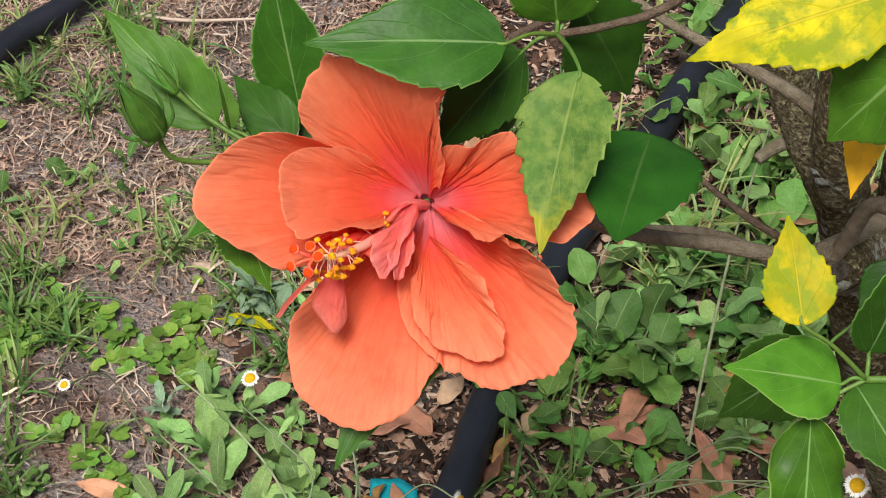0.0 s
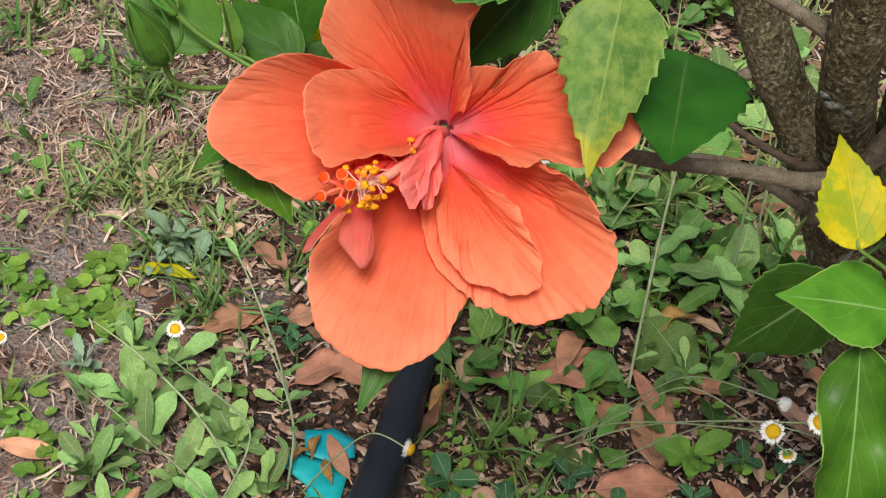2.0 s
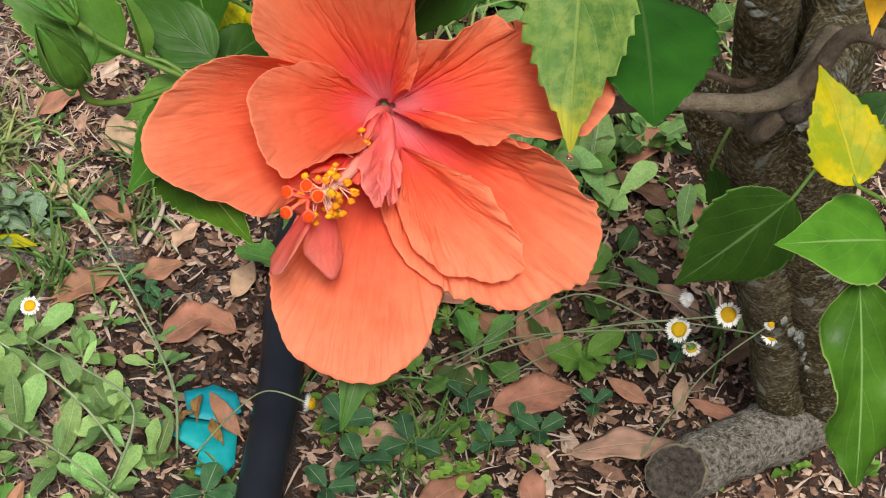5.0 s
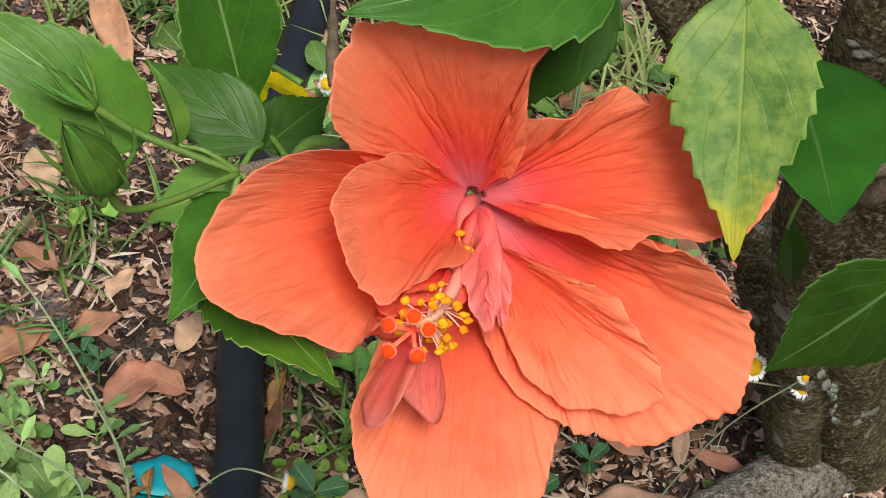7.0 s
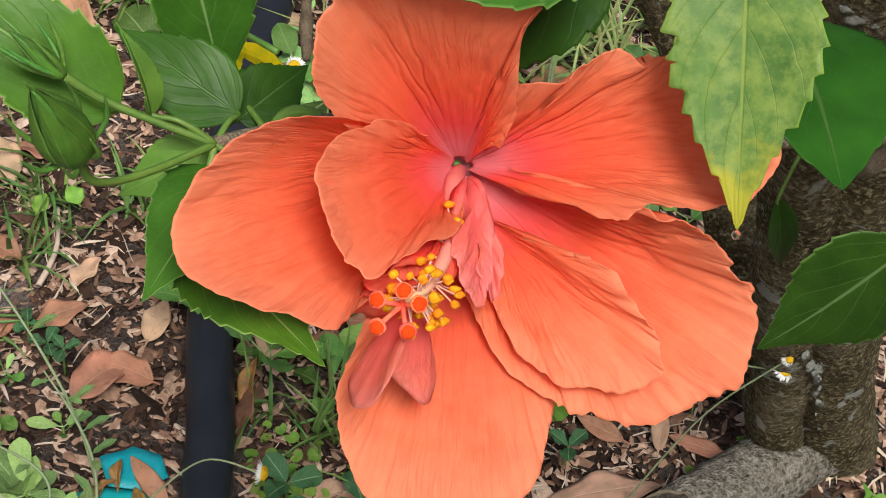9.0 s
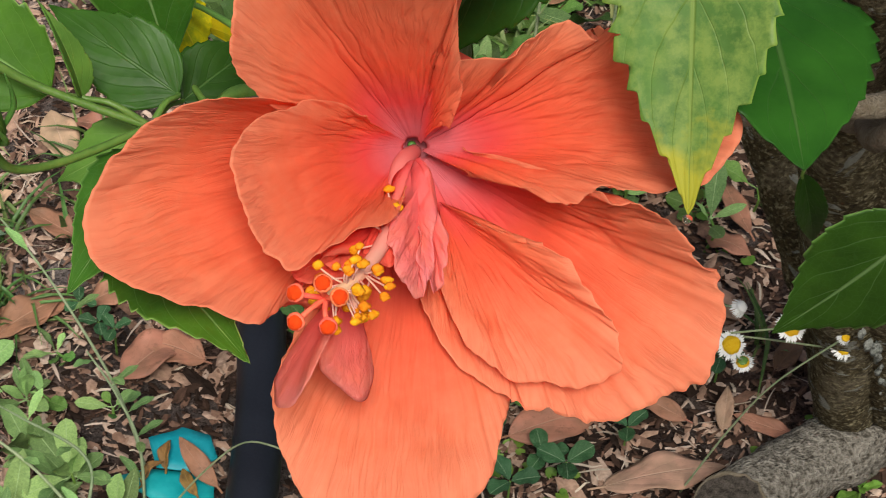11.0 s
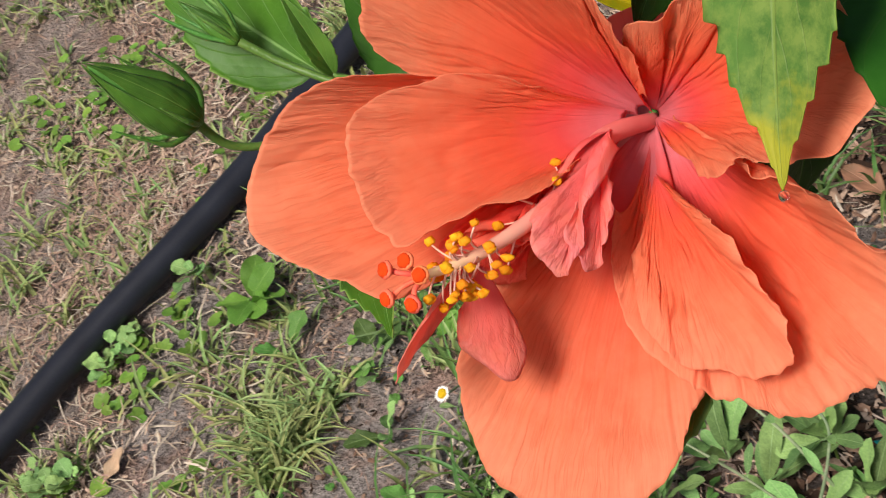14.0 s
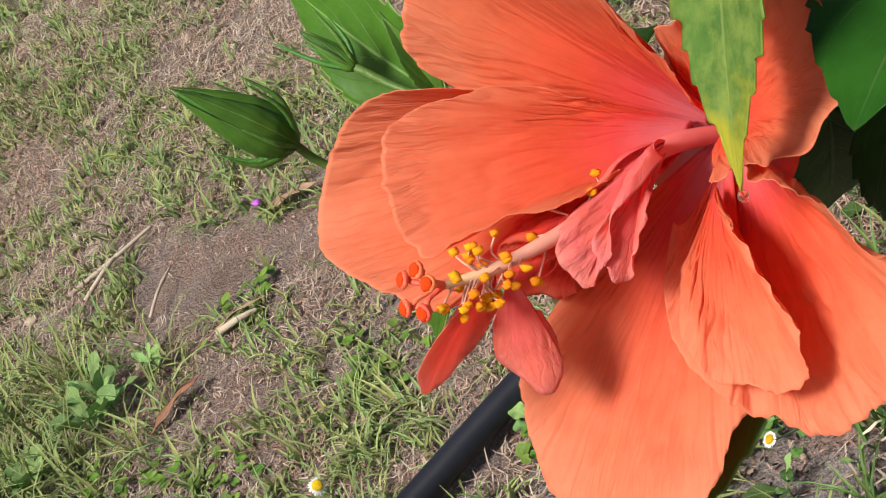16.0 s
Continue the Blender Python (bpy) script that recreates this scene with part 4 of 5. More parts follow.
leaf((-0.0441, 0.0801, 0.4422), (-0.0377, 0.0712, 0.4273), 0.016, M_LEAF_YELLOW, (0.3, -0.4, 0.8), "small yellow-green leaf behind the flower", (-0.03, 0.06, 0.45), fold=0.2)
# shade below the flower is put into this leaf's darker green
leaf((-0.0195, 0.0656, 0.3871), (0.0080, 0.0620, 0.3715), 0.026, M_LEAF_DARK, (0.3, -0.5, 0.8), "leaf coloured dark for the shade below the flower", (-0.02, 0.03, 0.45))
leaf((-0.0370, 0.0840, 0.4300), (-0.0190, 0.0835, 0.4140), 0.0065, M_LEAF_YELLOW, (0.3, -0.3, 0.9), "withered curled yellow leaf", (-0.044, 0.075, 0.44), fold=0.5, curl=0.22, teeth=0.0)
leaf((-0.0540, 0.0155, 0.4640), (-0.0745, 0.0165, 0.4510), 0.0150, M_FRESH, (0.0, -0.6, 0.8), "small yellow-green leaf under the bud stalk", joint, fold=0.2)
bm = blob_bm((0.0430, -0.0503, 0.4936), 0.0010, (1, 1, 1.2), 2)
drop = part("water_drop", bm, M_WATER, None)
tagged(drop, "clear water drop hanging from a leaf tip", "water drop")

leaf((0.1686, 0.0239, 0.4381), (0.1540, 0.0084, 0.4170), 0.024, M_LEAF_DARK, TO_CAM, "dark leaf before the trunk", (0.168, 0.03, 0.45))

leaf((0.140, 0.091, 0.340), (0.158, 0.106, 0.288), 0.011, M_LEAF_DARK, (-0.2, -0.75, 0.6), "narrow dark leaf hanging before the trunk", (0.150, 0.10, 0.36), fold=0.5)

# dark leaves added to stand for the deep shade close behind the petals
leaf((0.016, 0.016, 0.452), (-0.010, 0.030, 0.412), 0.034, M_LEAF_DARK, (0.6, -0.4, 0.6), "added dark leaf filling the shaded gap behind the flower", (0.02, 0.028, 0.452), fold=0.15)
leaf((0.030, 0.024, 0.452), (0.014, 0.022, 0.408), 0.036, M_LEAF_DARK, (0.7, -0.3, 0.6), "added dark leaf filling the shaded gap behind the flower", (0.03, 0.03, 0.450), fold=0.15)
leaf((0.020, 0.040, 0.480), (0.016, 0.046, 0.438), 0.034, M_LEAF_DARK, (0.7, -0.3, 0.6), "added dark leaf filling the shaded gap behind the flower", (0.03, 0.034, 0.486), fold=0.15)
part("twig", tube_bm([(0.012, 0.215, 0.375), (0.004, 0.180, 0.372), (-0.001, 0.152, 0.370), (-0.003, 0.142, 0.368)], [0.0010, 0.0012, 0.0022, 0.0010], 30, 9, 0.5, seed=8), M_TWIG_DARK, shrub, "knobbly dead twig end")
part("twig", tube_bm([(0.012, 0.215, 0.375), (0.045, 0.235, 0.385), (0.085, 0.262, 0.40), (0.118, 0.276, 0.41)], [0.0016, 0.0020, 0.0024, 0.0026], 30, 9, 0.2, seed=8), M_TWIG_DARK, shrub, "dead twig on the leaning stem")

# ---- buds ----
def bud(base, tip, radius, stem, label, splay=1.0):
    """A closed bud: five overlapping pointed sepals round a core, thin curved bracts below."""
    b, t = Vector(base), Vector(tip)
    ax = (t - b).normalized()
    ob = thing("flower_bud", b, label, "bud", "buds on one stem")
    ln = (t - b).length
    sd = ax.orthogonal().normalized()
    up = ax.cross(sd)

    def around(a):
        return sd * math.cos(a) + up * math.sin(a)

    def girth(s):
        return radius * float(np.interp(s, (0, 0.10, 0.25, 0.42, 0.65, 0.85, 1.0), (0.35, 0.82, 1.0, 0.97, 0.66, 0.32, 0.03)))

    part("core", tube_bm([b + ax * ln * 0.02, b + ax * ln * 0.35, b + ax * ln * 0.7, t - ax * ln * 0.05], [radius * 0.5, radius * 0.86, radius * 0.48, radius * 0.05], 20, 12), M_BUD, ob)
    for k in range(5):
        a0 = 2 * math.pi * k / 5
        rows, uvs = [], []
        for i in range(25):
            s = i / 24
            half = 0.80 * (1 - s ** 3) + 0.02
            row, ur = [], []
            for j in range(9):
                v = 2 * j / 8 - 1
                a = a0 + half * v + 0.25 * s
                r = girth(s) * (1.0 + 0.15 * (1 - abs(v)) + 0.05 * v) + 0.0002
                row.append(b + ax * ln * s + around(a) * r)
                ur.append((s, 0.5 + v / 2))
            rows.append(row)
            uvs.append(ur)
        thicken(part("sepal", grid_bm(rows, uvs), M_SEPAL, ob, "green pointed sepal with pale ribs"), 0.00025)
    part("stalk", tube_bm(stem + [b + ax * 0.001], [0.0009, 0.0009, 0.0011], 20, 8), M_STEM, ob)
    for k in range(7):
        w = around(2 * math.pi * k / 7 + 0.3)
        p = b + w * radius * 0.4 + ax * 0.0004
        e = p + ax * ln * rng.uniform(0.45, 0.80) * (0.55 + 0.45 * splay) + w * radius * rng.uniform(1.1, 2.0) * splay
        mid = p.lerp(e, 0.4) + w * radius * 0.55
        part("bract", tube_bm([p, mid, e], [max(radius * 0.10, 0.0004), max(radius * 0.13, 0.0006), 0.0001], 16, 8), M_BUD, ob)
    return ob


bud((-0.0855, -0.0101, 0.4930), (-0.0945, -0.0185, 0.5205), 0.0051, [joint, (-0.072, -0.001, 0.4755), (-0.0825, -0.0085, 0.483)], "plump green closed bud on a curved stalk")
bud((-0.0855, 0.0170, 0.4890), (-0.0960, 0.0205, 0.5000), 0.0019, [joint, (-0.068, 0.013, 0.478), (-0.078, 0.0155, 0.483)], "small slim green bud before a leaf", 2.2)

# ---- ground cover: counted things first ----
def ground_leaf(x, y, length, width, heading, material, label, tilt=0.0, curl=0.15, fold=0.15, lift=0.004, roll=0.0, seed=0):
    """A fallen leaf that lies on the soil."""
    z = ground_z(x, y) + lift
    ob = thing("fallen_leaf", (x, y, z), label, "leaf", "fallen leaves on the soil")
    a = radians(heading)
    d = Vector((math.cos(a) * math.cos(radians(tilt)), math.sin(a) * math.cos(radians(tilt)), math.sin(radians(tilt))))
    c = Vector((x, y, z + abs(math.sin(radians(tilt))) * length / 2))
    nrm = Vector((math.sin(radians(roll)) * -math.sin(a), math.sin(radians(roll)) * math.cos(a), 1))
    bl = part("blade", leaf_bm(c - d * length / 2, c + d * length / 2, width, nrm, fold, curl, 0.0, 0.45, 20, 8, wave=0.12, seed=seed, blunt=0.85), material, ob)
    thicken(bl, 0.0004)
    part("leaf_stalk", tube_bm([c - d * length / 2 - d * length * 0.12, c - d * length * 0.45], [0.0005, 0.0007], 5, 5), material, ob)
    return ob


BROWN, PALE, DARK = (M_LITTER, "smooth reddish-brown fallen leaf on the mulch"), (M_LITTER_PALE, "pale tan dry fallen leaf on the mulch"), (M_LITTER_DARK, "dark curled dead leaf on the soil")
for k, (x, y, ln, wd, hd, (mat, lab), tl, rl) in enumerate([
        (0.141, 0.289, 0.056, 0.026, 95, BROWN, 8, 10), (0.132, 0.247, 0.050, 0.024, 10, BROWN, 0, -10), (0.174, 0.207, 0.060, 0.023, 2, PALE, 0, 12),
        (0.074, 0.188, 0.040, 0.018, 30, BROWN, 0, 0), (0.120, 0.186, 0.024, 0.015, 80, BROWN, 10, 0), (0.170, 0.325, 0.042, 0.016, 170, BROWN, 4, 0),
        (-0.107, 0.347, 0.042, 0.022, 20, BROWN, 0, 8), (-0.051, 0.313, 0.040, 0.022, 35, BROWN, 0, 0), (0.046, 0.230, 0.034, 0.016, 5, PALE, 0, 0),
        (-0.150, 0.182, 0.052, 0.020, 70, BROWN, 18, 20), (0.014, 0.279, 0.026, 0.013, 60, DARK, 30, 40), (-0.037, 0.246, 0.030, 0.010, 120, BROWN, 15, 30),
        (0.116, 0.300, 0.030, 0.014, 120, BROWN, 0, 0), (0.316, 0.259, 0.030, 0.018, 20, PALE, 5, 0), (-0.178, 0.462, 0.026, 0.016, 75, PALE, 10, 0),
        (-0.108, 0.344, 0.038, 0.020, 30, BROWN, 0, 0), (-0.066, 0.355, 0.028, 0.016, 10, BROWN, 12, 0), (-0.050, 0.383, 0.024, 0.014, 50, PALE, 0, 20),
        (-0.085, 0.464, 0.034, 0.020, 100, PALE, 10, 0), (-0.066, 0.466, 0.024, 0.016, 160, BROWN, 6, 0), (-0.036, 0.572, 0.066, 0.020, 104, BROWN, 22, 25),
        (0.183, 0.245, 0.026, 0.010, 140, BROWN, 6, 30), (0.223, 0.302, 0.034, 0.014, 130, PALE, 8, 0), (-0.040, 0.314, 0.030, 0.020, 150, BROWN, 4, 0),
        (0.181, 0.529, 0.052, 0.024, 5, BROWN, 0, 0), (0.124, 0.623, 0.034, 0.018, 80, BROWN, 35, 0), (0.145, 0.303, 0.030, 0.018, 60, BROWN, 0, 0),
        (0.210, 0.235, 0.022, 0.009, 70, PALE, 25, 20), (0.228, 0.228, 0.030, 0.010, 150, BROWN, 4, 10), (-0.210, 0.235, 0.036, 0.012, 175, BROWN, 4, 30),
        (0.200, 0.262, 0.018, 0.008, 100, PALE, 30, 0), (0.250, 0.262, 0.024, 0.012, 40, DARK, 10, 0), (0.100, 0.262, 0.024, 0.012, 165, PALE, 8, 0),
        (-0.020, 0.345, 0.026, 0.014, 60, PALE, 10, 0), (-0.093, 0.405, 0.030, 0.015, 140, BROWN, 5, 0), (-0.12, 0.42, 0.022, 0.012, 30, PALE, 12, 0),
        (-0.485, 0.262, 0.020, 0.010, 60, PALE, 20, 0), (0.235, 0.19, 0.03, 0.014, 20, DARK, 5, 0), (-0.83, 0.443, 0.05, 0.009, 35, PALE, 4, 30)]):
    ground_leaf(x, y, ln, wd, hd, mat, lab, tl, rng.uniform(-0.1, 0.3), rng.uniform(0.0, 0.35), 0.004 + 0.0015 * (k % 4), rl, k)
ground_leaf(0.154, 0.358, 0.032, 0.016, 30, M_LITTER_GOLD, "curled orange-brown dead leaf on the weeds", 20, 0.6, 0.6, 0.012, 20)
ground_leaf(-0.153, 0.378, 0.038, 0.011, -12, M_LEAF_YELLOW, "yellow-green fallen leaf on the soil", 6, 0.2, 0.2, 0.008, 0)
ground_leaf(0.020, 0.292, 0.028, 0.010, 75, M_LITTER_GOLD, "withered yellow-brown leaf beside the pipe", 35, 0.5, 0.6, 0.006, 30)


for k in range(26):
    x, y = rng.uniform(0.03, 0.27), rng.uniform(0.30, 0.56)
    ground_leaf(x, y, rng.uniform(0.022, 0.045), rng.uniform(0.010, 0.020), rng.uniform(0, 360), *rng.choice((BROWN, BROWN, PALE, DARK)), rng.uniform(0, 14), rng.uniform(-0.1, 0.4), rng.uniform(0, 0.4), rng.uniform(0.006, 0.014), rng.uniform(-15, 15), k)


def log_stub():
    a, b = Vector((0.1916, 0.1735, 0.025)), Vector((0.283, 0.212, 0.016))
    ob = thing("log_stub", (a.x, a.y, 0), "grey weathered log stub lying on the soil", "log")
    d = (b - a).normalized()
    face = Vector((-0.62, -0.55, 0.55))

    def slant(q, f=1.0):
        """Shears the end so that the cut runs aslant."""
        w = (q - a) - d * (q - a).dot(d)
        return q - d * (w.dot(face) / d.dot(face)) * f

    bm = tube_bm([a, a.lerp(b, 0.3), a.lerp(b, 0.7), b], [0.0150, 0.0165, 0.0175, 0.016], 50, 28, 0.14, cap=False, seed=4)
    for v in bm.verts:
        v.co = slant(v.co, max(0.0, 1 - (v.co - a).dot(d) / 0.03))
    part("bark", bm, M_LOG, ob)
    sd = d.orthogonal().normalized()
    bm = bmesh.new()
    rings = []
    for r, dep in ((0.0, 0.0025), (0.35, 0.002), (0.6, 0.0008), (0.85, 0.0), (0.985, 0.0)):
        ring = []
        for k in range(28):
            q = 2 * math.pi * k / 28
            w = sd * math.cos(q) + d.cross(sd) * math.sin(q)
            ring.append(bm.verts.new(slant(a + w * 0.0152 * r * (1 + 0.06 * noise.noise(w * 3))) + d * (dep + 0.0008 * noise.noise(w * 5 + Vector((r * 4, 0, 0))))))
        rings.append(ring)
    for p, q in zip(rings, rings[1:]):
        for k in range(28):
            bm.faces.new([p[k], p[(k + 1) % 28], q[(k + 1) % 28], q[k]])
    edge = [slant(a + (sd * math.cos(q) + d.cross(sd) * math.sin(q)) * (0.0148 + 0.0014 * noise.noise(Vector((math.cos(q) * 4, math.sin(q) * 4, 2))))) for q in [2 * math.pi * k / 30 for k in range(31)]]
    part("cut_rim", tube_bm(edge, [0.0010, 0.0003, 0.0011, 0.0005, 0.0012, 0.0002, 0.0008, 0.0010], 120, 7, 0.9), M_TWIG, ob, "pale frayed rim of wood")
    part("cut_end", bm, M_CUT, ob, "grey cracked cut end with pale rim")


for x, y, hd in ((-0.069, 0.416, 60), (-0.052, 0.419, 110)):
    ground_leaf(x, y, 0.012, 0.010, hd, M_FRESH, "small round yellow-green leaf in dark grass", 15, 0.1, 0.1, 0.022, 10)
ground_leaf(-0.120, 0.495, 0.036, 0.020, 35, *BROWN, 6, 0.2, 0.1, 0.010, 5)
log_stub()
for k, (x, y, h) in enumerate(((-0.058, 0.243, 40), (-0.042, 0.236, 110), (-0.050, 0.252, 75))):
    ground_leaf(x, y, 0.015, 0.006, h, M_LITTER_GOLD, "curled brown leaf on the plastic scrap", 12, 0.5, 0.6, 0.009, 25, k)


def cyan_shard(outline, z, label):
    x0, y0 = outline[0]
    ob = thing("plastic_scrap", (x0, y0, 0), label, "plastic", "cyan plastic scraps beside the pipe")
    bm = bmesh.new()
    top = [bm.verts.new((x, y, z + 0.002 * noise.noise(Vector((x * 40, y * 40, 0))))) for x, y in outline]
    f = bm.faces.new(top)
    bmesh.ops.triangulate(bm, faces=[f])
    bmesh.ops.subdivide_edges(bm, edges=bm.edges[:], cuts=3, use_grid_fill=True)
    for v in bm.verts:
        v.co.z = z + 0.004 * noise.noise(v.co * 35) + 0.0015 * noise.noise(v.co * 120)
    ob2 = part("sheet", bm, M_CYAN, ob)
    thicken(ob2, 0.0008)


cyan_shard([(-0.058, 0.264), (-0.042, 0.268), (-0.03, 0.261), (-0.028, 0.248), (-0.041, 0.242), (-0.056, 0.247)], 0.006, "faded cyan plastic scrap half buried beside the pipe")
cyan_shard([(-0.077, 0.246), (-0.06, 0.248), (-0.041, 0.242), (-0.031, 0.237), (-0.034, 0.216), (-0.043, 0.207), (-0.055, 0.212), (-0.052, 0.225), (-0.063, 0.234)], 0.0045, "torn cyan plastic scrap half buried beside the pipe")


def daisy(root, head, face, size, label, bend=(0, 0, 0), droop=0.0, heart=None):
    """A small white daisy: bent stem, a ring of rays and a domed disc."""
    r, h = Vector(root), Vector(head)
    ob = thing("daisy", r, label, "flower", "small daisies among the weeds")
    mid = r.lerp(h, 0.55) + Vector(bend)
    n = Vector(face).normalized()
    part("stem", tube_bm([r, r.lerp(mid, 0.5) + Vector((0, 0, 0.006)), mid, h - n * 0.002], [0.0006, 0.0005, 0.0004, 0.0005], 24, 6), M_STALK, ob)
    sd = n.orthogonal().normalized()
    up = n.cross(sd)
    bm = bmesh.new()
    drng = random.Random(int(size * 1e5))
    ring = [bm.verts.new(h + (sd * math.cos(a) + up * math.sin(a)) * size * 0.4) for a in [2 * math.pi * (k - 0.5) / 34 for k in range(34)]]
    for k in range(34):
        a = 2 * math.pi * k / 34 + drng.uniform(-0.05, 0.05)
        w = sd * math.cos(a) + up * math.sin(a)
        t = n.cross(w)
        ln = size * drng.uniform(0.86, 1.05)
        hw = size * 0.075
        back = n * (droop * size + drng.uniform(-0.06, 0.06) * size)
        p = [h + w * ln * 0.8 + t * hw - back * 0.6, h + w * ln - back, h + w * ln * 0.8 - t * hw - back * 0.6]
        bm.faces.new([ring[k], ring[(k + 1) % 34]] + [bm.verts.new(q) for q in p])
    rays = part("ray_ring", bm, M_WHITE, ob, "thin white rays")
    m = Matrix.Translation(h) @ n.to_track_quat("Z", "Y").to_matrix().to_4x4()
    bm = blob_bm((0, 0, 0), size * 0.56, (1, 1, 0.62), 3, 0.12)
    bm.transform(m)
    part("disc", bm, heart or M_DISC, ob, "domed disc")
    bm = blob_bm((0, 0, -size * 0.16), size * 0.46, (1, 1, 0.5), 2, 0.1)
    bm.transform(m)
    part("flower_base", bm, M_STEM, ob)
    return ob


CAMWARD = (-0.1, -0.55, 0.8)
daisy((-0.128, 0.300, 0), (-0.137, 0.307, 0.035), (-0.2, -0.3, 0.9), 0.0060, "white daisy with yellow disc over the weeds")
daisy((-0.055, 0.225, 0), (0.002, 0.183, 0.093), (0.9, -0.35, 0.05), 0.0058, "white daisy turned sideways over the pipe", (0.005, 0.0, 0.03), 0.5)
daisy((0.060, 0.455, 0), (0.072, 0.478, 0.041), (-0.3, -0.6, 0.6), 0.0062, "white daisy with drooping rays", (0, 0, 0), 0.5)
daisy((-0.165, 0.235, 0), (-0.193, 0.152, 0.185), (-0.2, -0.4, 0.9), 0.0036, "small half-open white daisy on a long stem", (-0.01, 0.02, 0.03))
daisy((-0.60, 0.262, 0), (-0.572, 0.233, 0.074), (0.6, -0.2, 0.6), 0.0056, "white daisy over the grass", (0, 0, 0), 0.5)
daisy((-0.480, 0.600, 0), (-0.495, 0.575, 0.03), (0.4, -0.3, 0.7), 0.0070, "white daisy over the grass", (0, 0, 0), 0.4)
daisy((-0.080, 0.165, 0), (-0.073, 0.159, 0.026), (-0.2, -0.1, 0.95), 0.0050, "white daisy in a small cluster", (0, 0, 0), 0.4)
daisy((-0.075, 0.172, 0), (-0.062, 0.165, 0.030), (0.3, -0.1, 0.9), 0.0050, "white daisy in a small cluster", (0, 0, 0), 0.4)
daisy((0.085, 0.270, 0), (0.202, 0.182, 0.141), (-0.05, -0.5, 0.85), 0.0070, "white daisy with yellow disc on a long leaning stem", (0.0, 0.0, 0.012))
daisy((0.075, 0.275, 0), (0.183, 0.192, 0.120), (0.0, -0.6, 0.75), 0.0070, "white daisy with yellow disc on a long leaning stem", (0.0, 0.0, 0.012), 0.2)
daisy((0.090, 0.275, 0), (0.198, 0.207, 0.086), (0.2, 0.1, -0.9), 0.0052, "drooping white daisy seen from behind", (0.0, 0.0, 0.05), -0.2)
daisy((0.095, 0.280, 0), (0.190, 0.205, 0.128), (0.2, -0.2, 0.4), 0.0045, "faded white daisy gone to seed", (0.0, 0.0, 0.035), 0.7, M_WHITE)
daisy((0.110, 0.260, 0), (0.222, 0.172, 0.136), (0.3, -0.3, 0.7), 0.0056, "white daisy with yellow disc before the trunk", (0.0, 0.0, 0.03), 0.3)
daisy((0.18, 0.20, 0), (0.216, 0.163, 0.155), (0.1, -0.5, 0.8), 0.0030, "small round daisy bud", (0.0, 0.0, 0.02), 0.9)

def pebble(x, y, r, label):
    ob = part("pebble", blob_bm((0, 0, 0), r, (1, 0.8, 0.5), 2, 0.3), M_PEBBLE, None)
    ob.location = (x, y, ground_z(x, y) + r * 0.3)
    return tagged(ob, label, "stone")


pebble(-1.098, 0.476, 0.007, "smooth tan pebble in the dry grass")
pebble(0.118, 0.250, 0.004, "small cream pebble on the mulch")
ob = thing("tiny_blossom", (-0.876, 0.556, 0), "tiny purple blossom on the soil", "flower")
part("petals", blob_bm((-0.876, 0.556, 0.010), 0.0038, (1, 1, 0.6), 2, 0.5), M_PURPLE, ob)
part("stem", tube_bm([(-0.876, 0.556, -0.001), (-0.876, 0.556, 0.009)], [0.0006, 0.0005], 4, 5), M_STEM, ob)


def stick(points, r, label):
    ob = part("stick", tube_bm(points, [r, r * 0.9, r * 0.6], 20, 7, 0.15), M_STRAW, None)
    return tagged(ob, label, "stick", "dry sticks on the ground")


stick([(-0.200, 0.166, 0.004), (-0.186, 0.178, 0.006), (-0.178, 0.196, 0.004)], 0.0018, "grey-brown dry stick on the soil")
stick([(-1.06, 0.495, 0.005), (-1.03, 0.525, 0.006), (-1.005, 0.56, 0.005)], 0.0022, "dry straw-coloured stick in the grass")
stick([(-0.075, 0.375, 0.004), (-0.064, 0.395, 0.008), (-0.060, 0.425, 0.005)], 0.0016, "pale dry stick on the mulch")
stick([(-0.30, 0.69, 0.004), (-0.26, 0.685, 0.006), (-0.20, 0.70, 0.004)], 0.0015, "pale dry stick on the soil")

stick([(-1.035, 0.487, 0.004), (-1.027, 0.513, 0.008), (-1.028, 0.545, 0.004)], 0.002, "grey dry stick on the bare soil")
stick([(-0.844, 0.431, 0.004), (-0.826, 0.437, 0.008), (-0.816, 0.449, 0.004)], 0.0028, "reddish-brown dry stick on the bare soil")
stick([(-0.936, 0.457, 0.004), (-0.939, 0.480, 0.008), (-0.949, 0.509, 0.004)], 0.0014, "grey dry stick on the bare soil")
ground_leaf(-0.849, 0.564, 0.050, 0.012, 20, *PALE, 3, 0.1, 0.1, 0.006, 5)
ground_leaf(-0.841, 0.367, 0.050, 0.014, 60, *BROWN, 6, 0.1, 0.2, 0.006, 10)

# ---- weeds as counted plants ----
def weed_blade(name, material, width, teeth, wide_at, stalk, blunt=0.8, curl=0.15, fold=0.2):
    """A leaf of unit length along +y with its stalk, to be shared by many plants."""
    bm = leaf_bm((0, stalk, 0), (0, 1, 0), width, (0, 0, 1), fold, curl, teeth, wide_at, 14, 6, wave=0.10, blunt=blunt, count=6)
    uv = bm.loops.layers.uv.active
    if stalk > 0.05:
        v = [bm.verts.new(p) for p in ((-0.018, 0, 0), (0.018, 0, 0), (0.018, stalk + 0.05, -0.01), (-0.018, stalk + 0.05, -0.01))]
        f = bm.faces.new(v)
        for lp in f.loops:
            lp[uv].uv = (0.3, 0.5)
    me = bpy.data.meshes.new(name)
    bm.to_mesh(me)
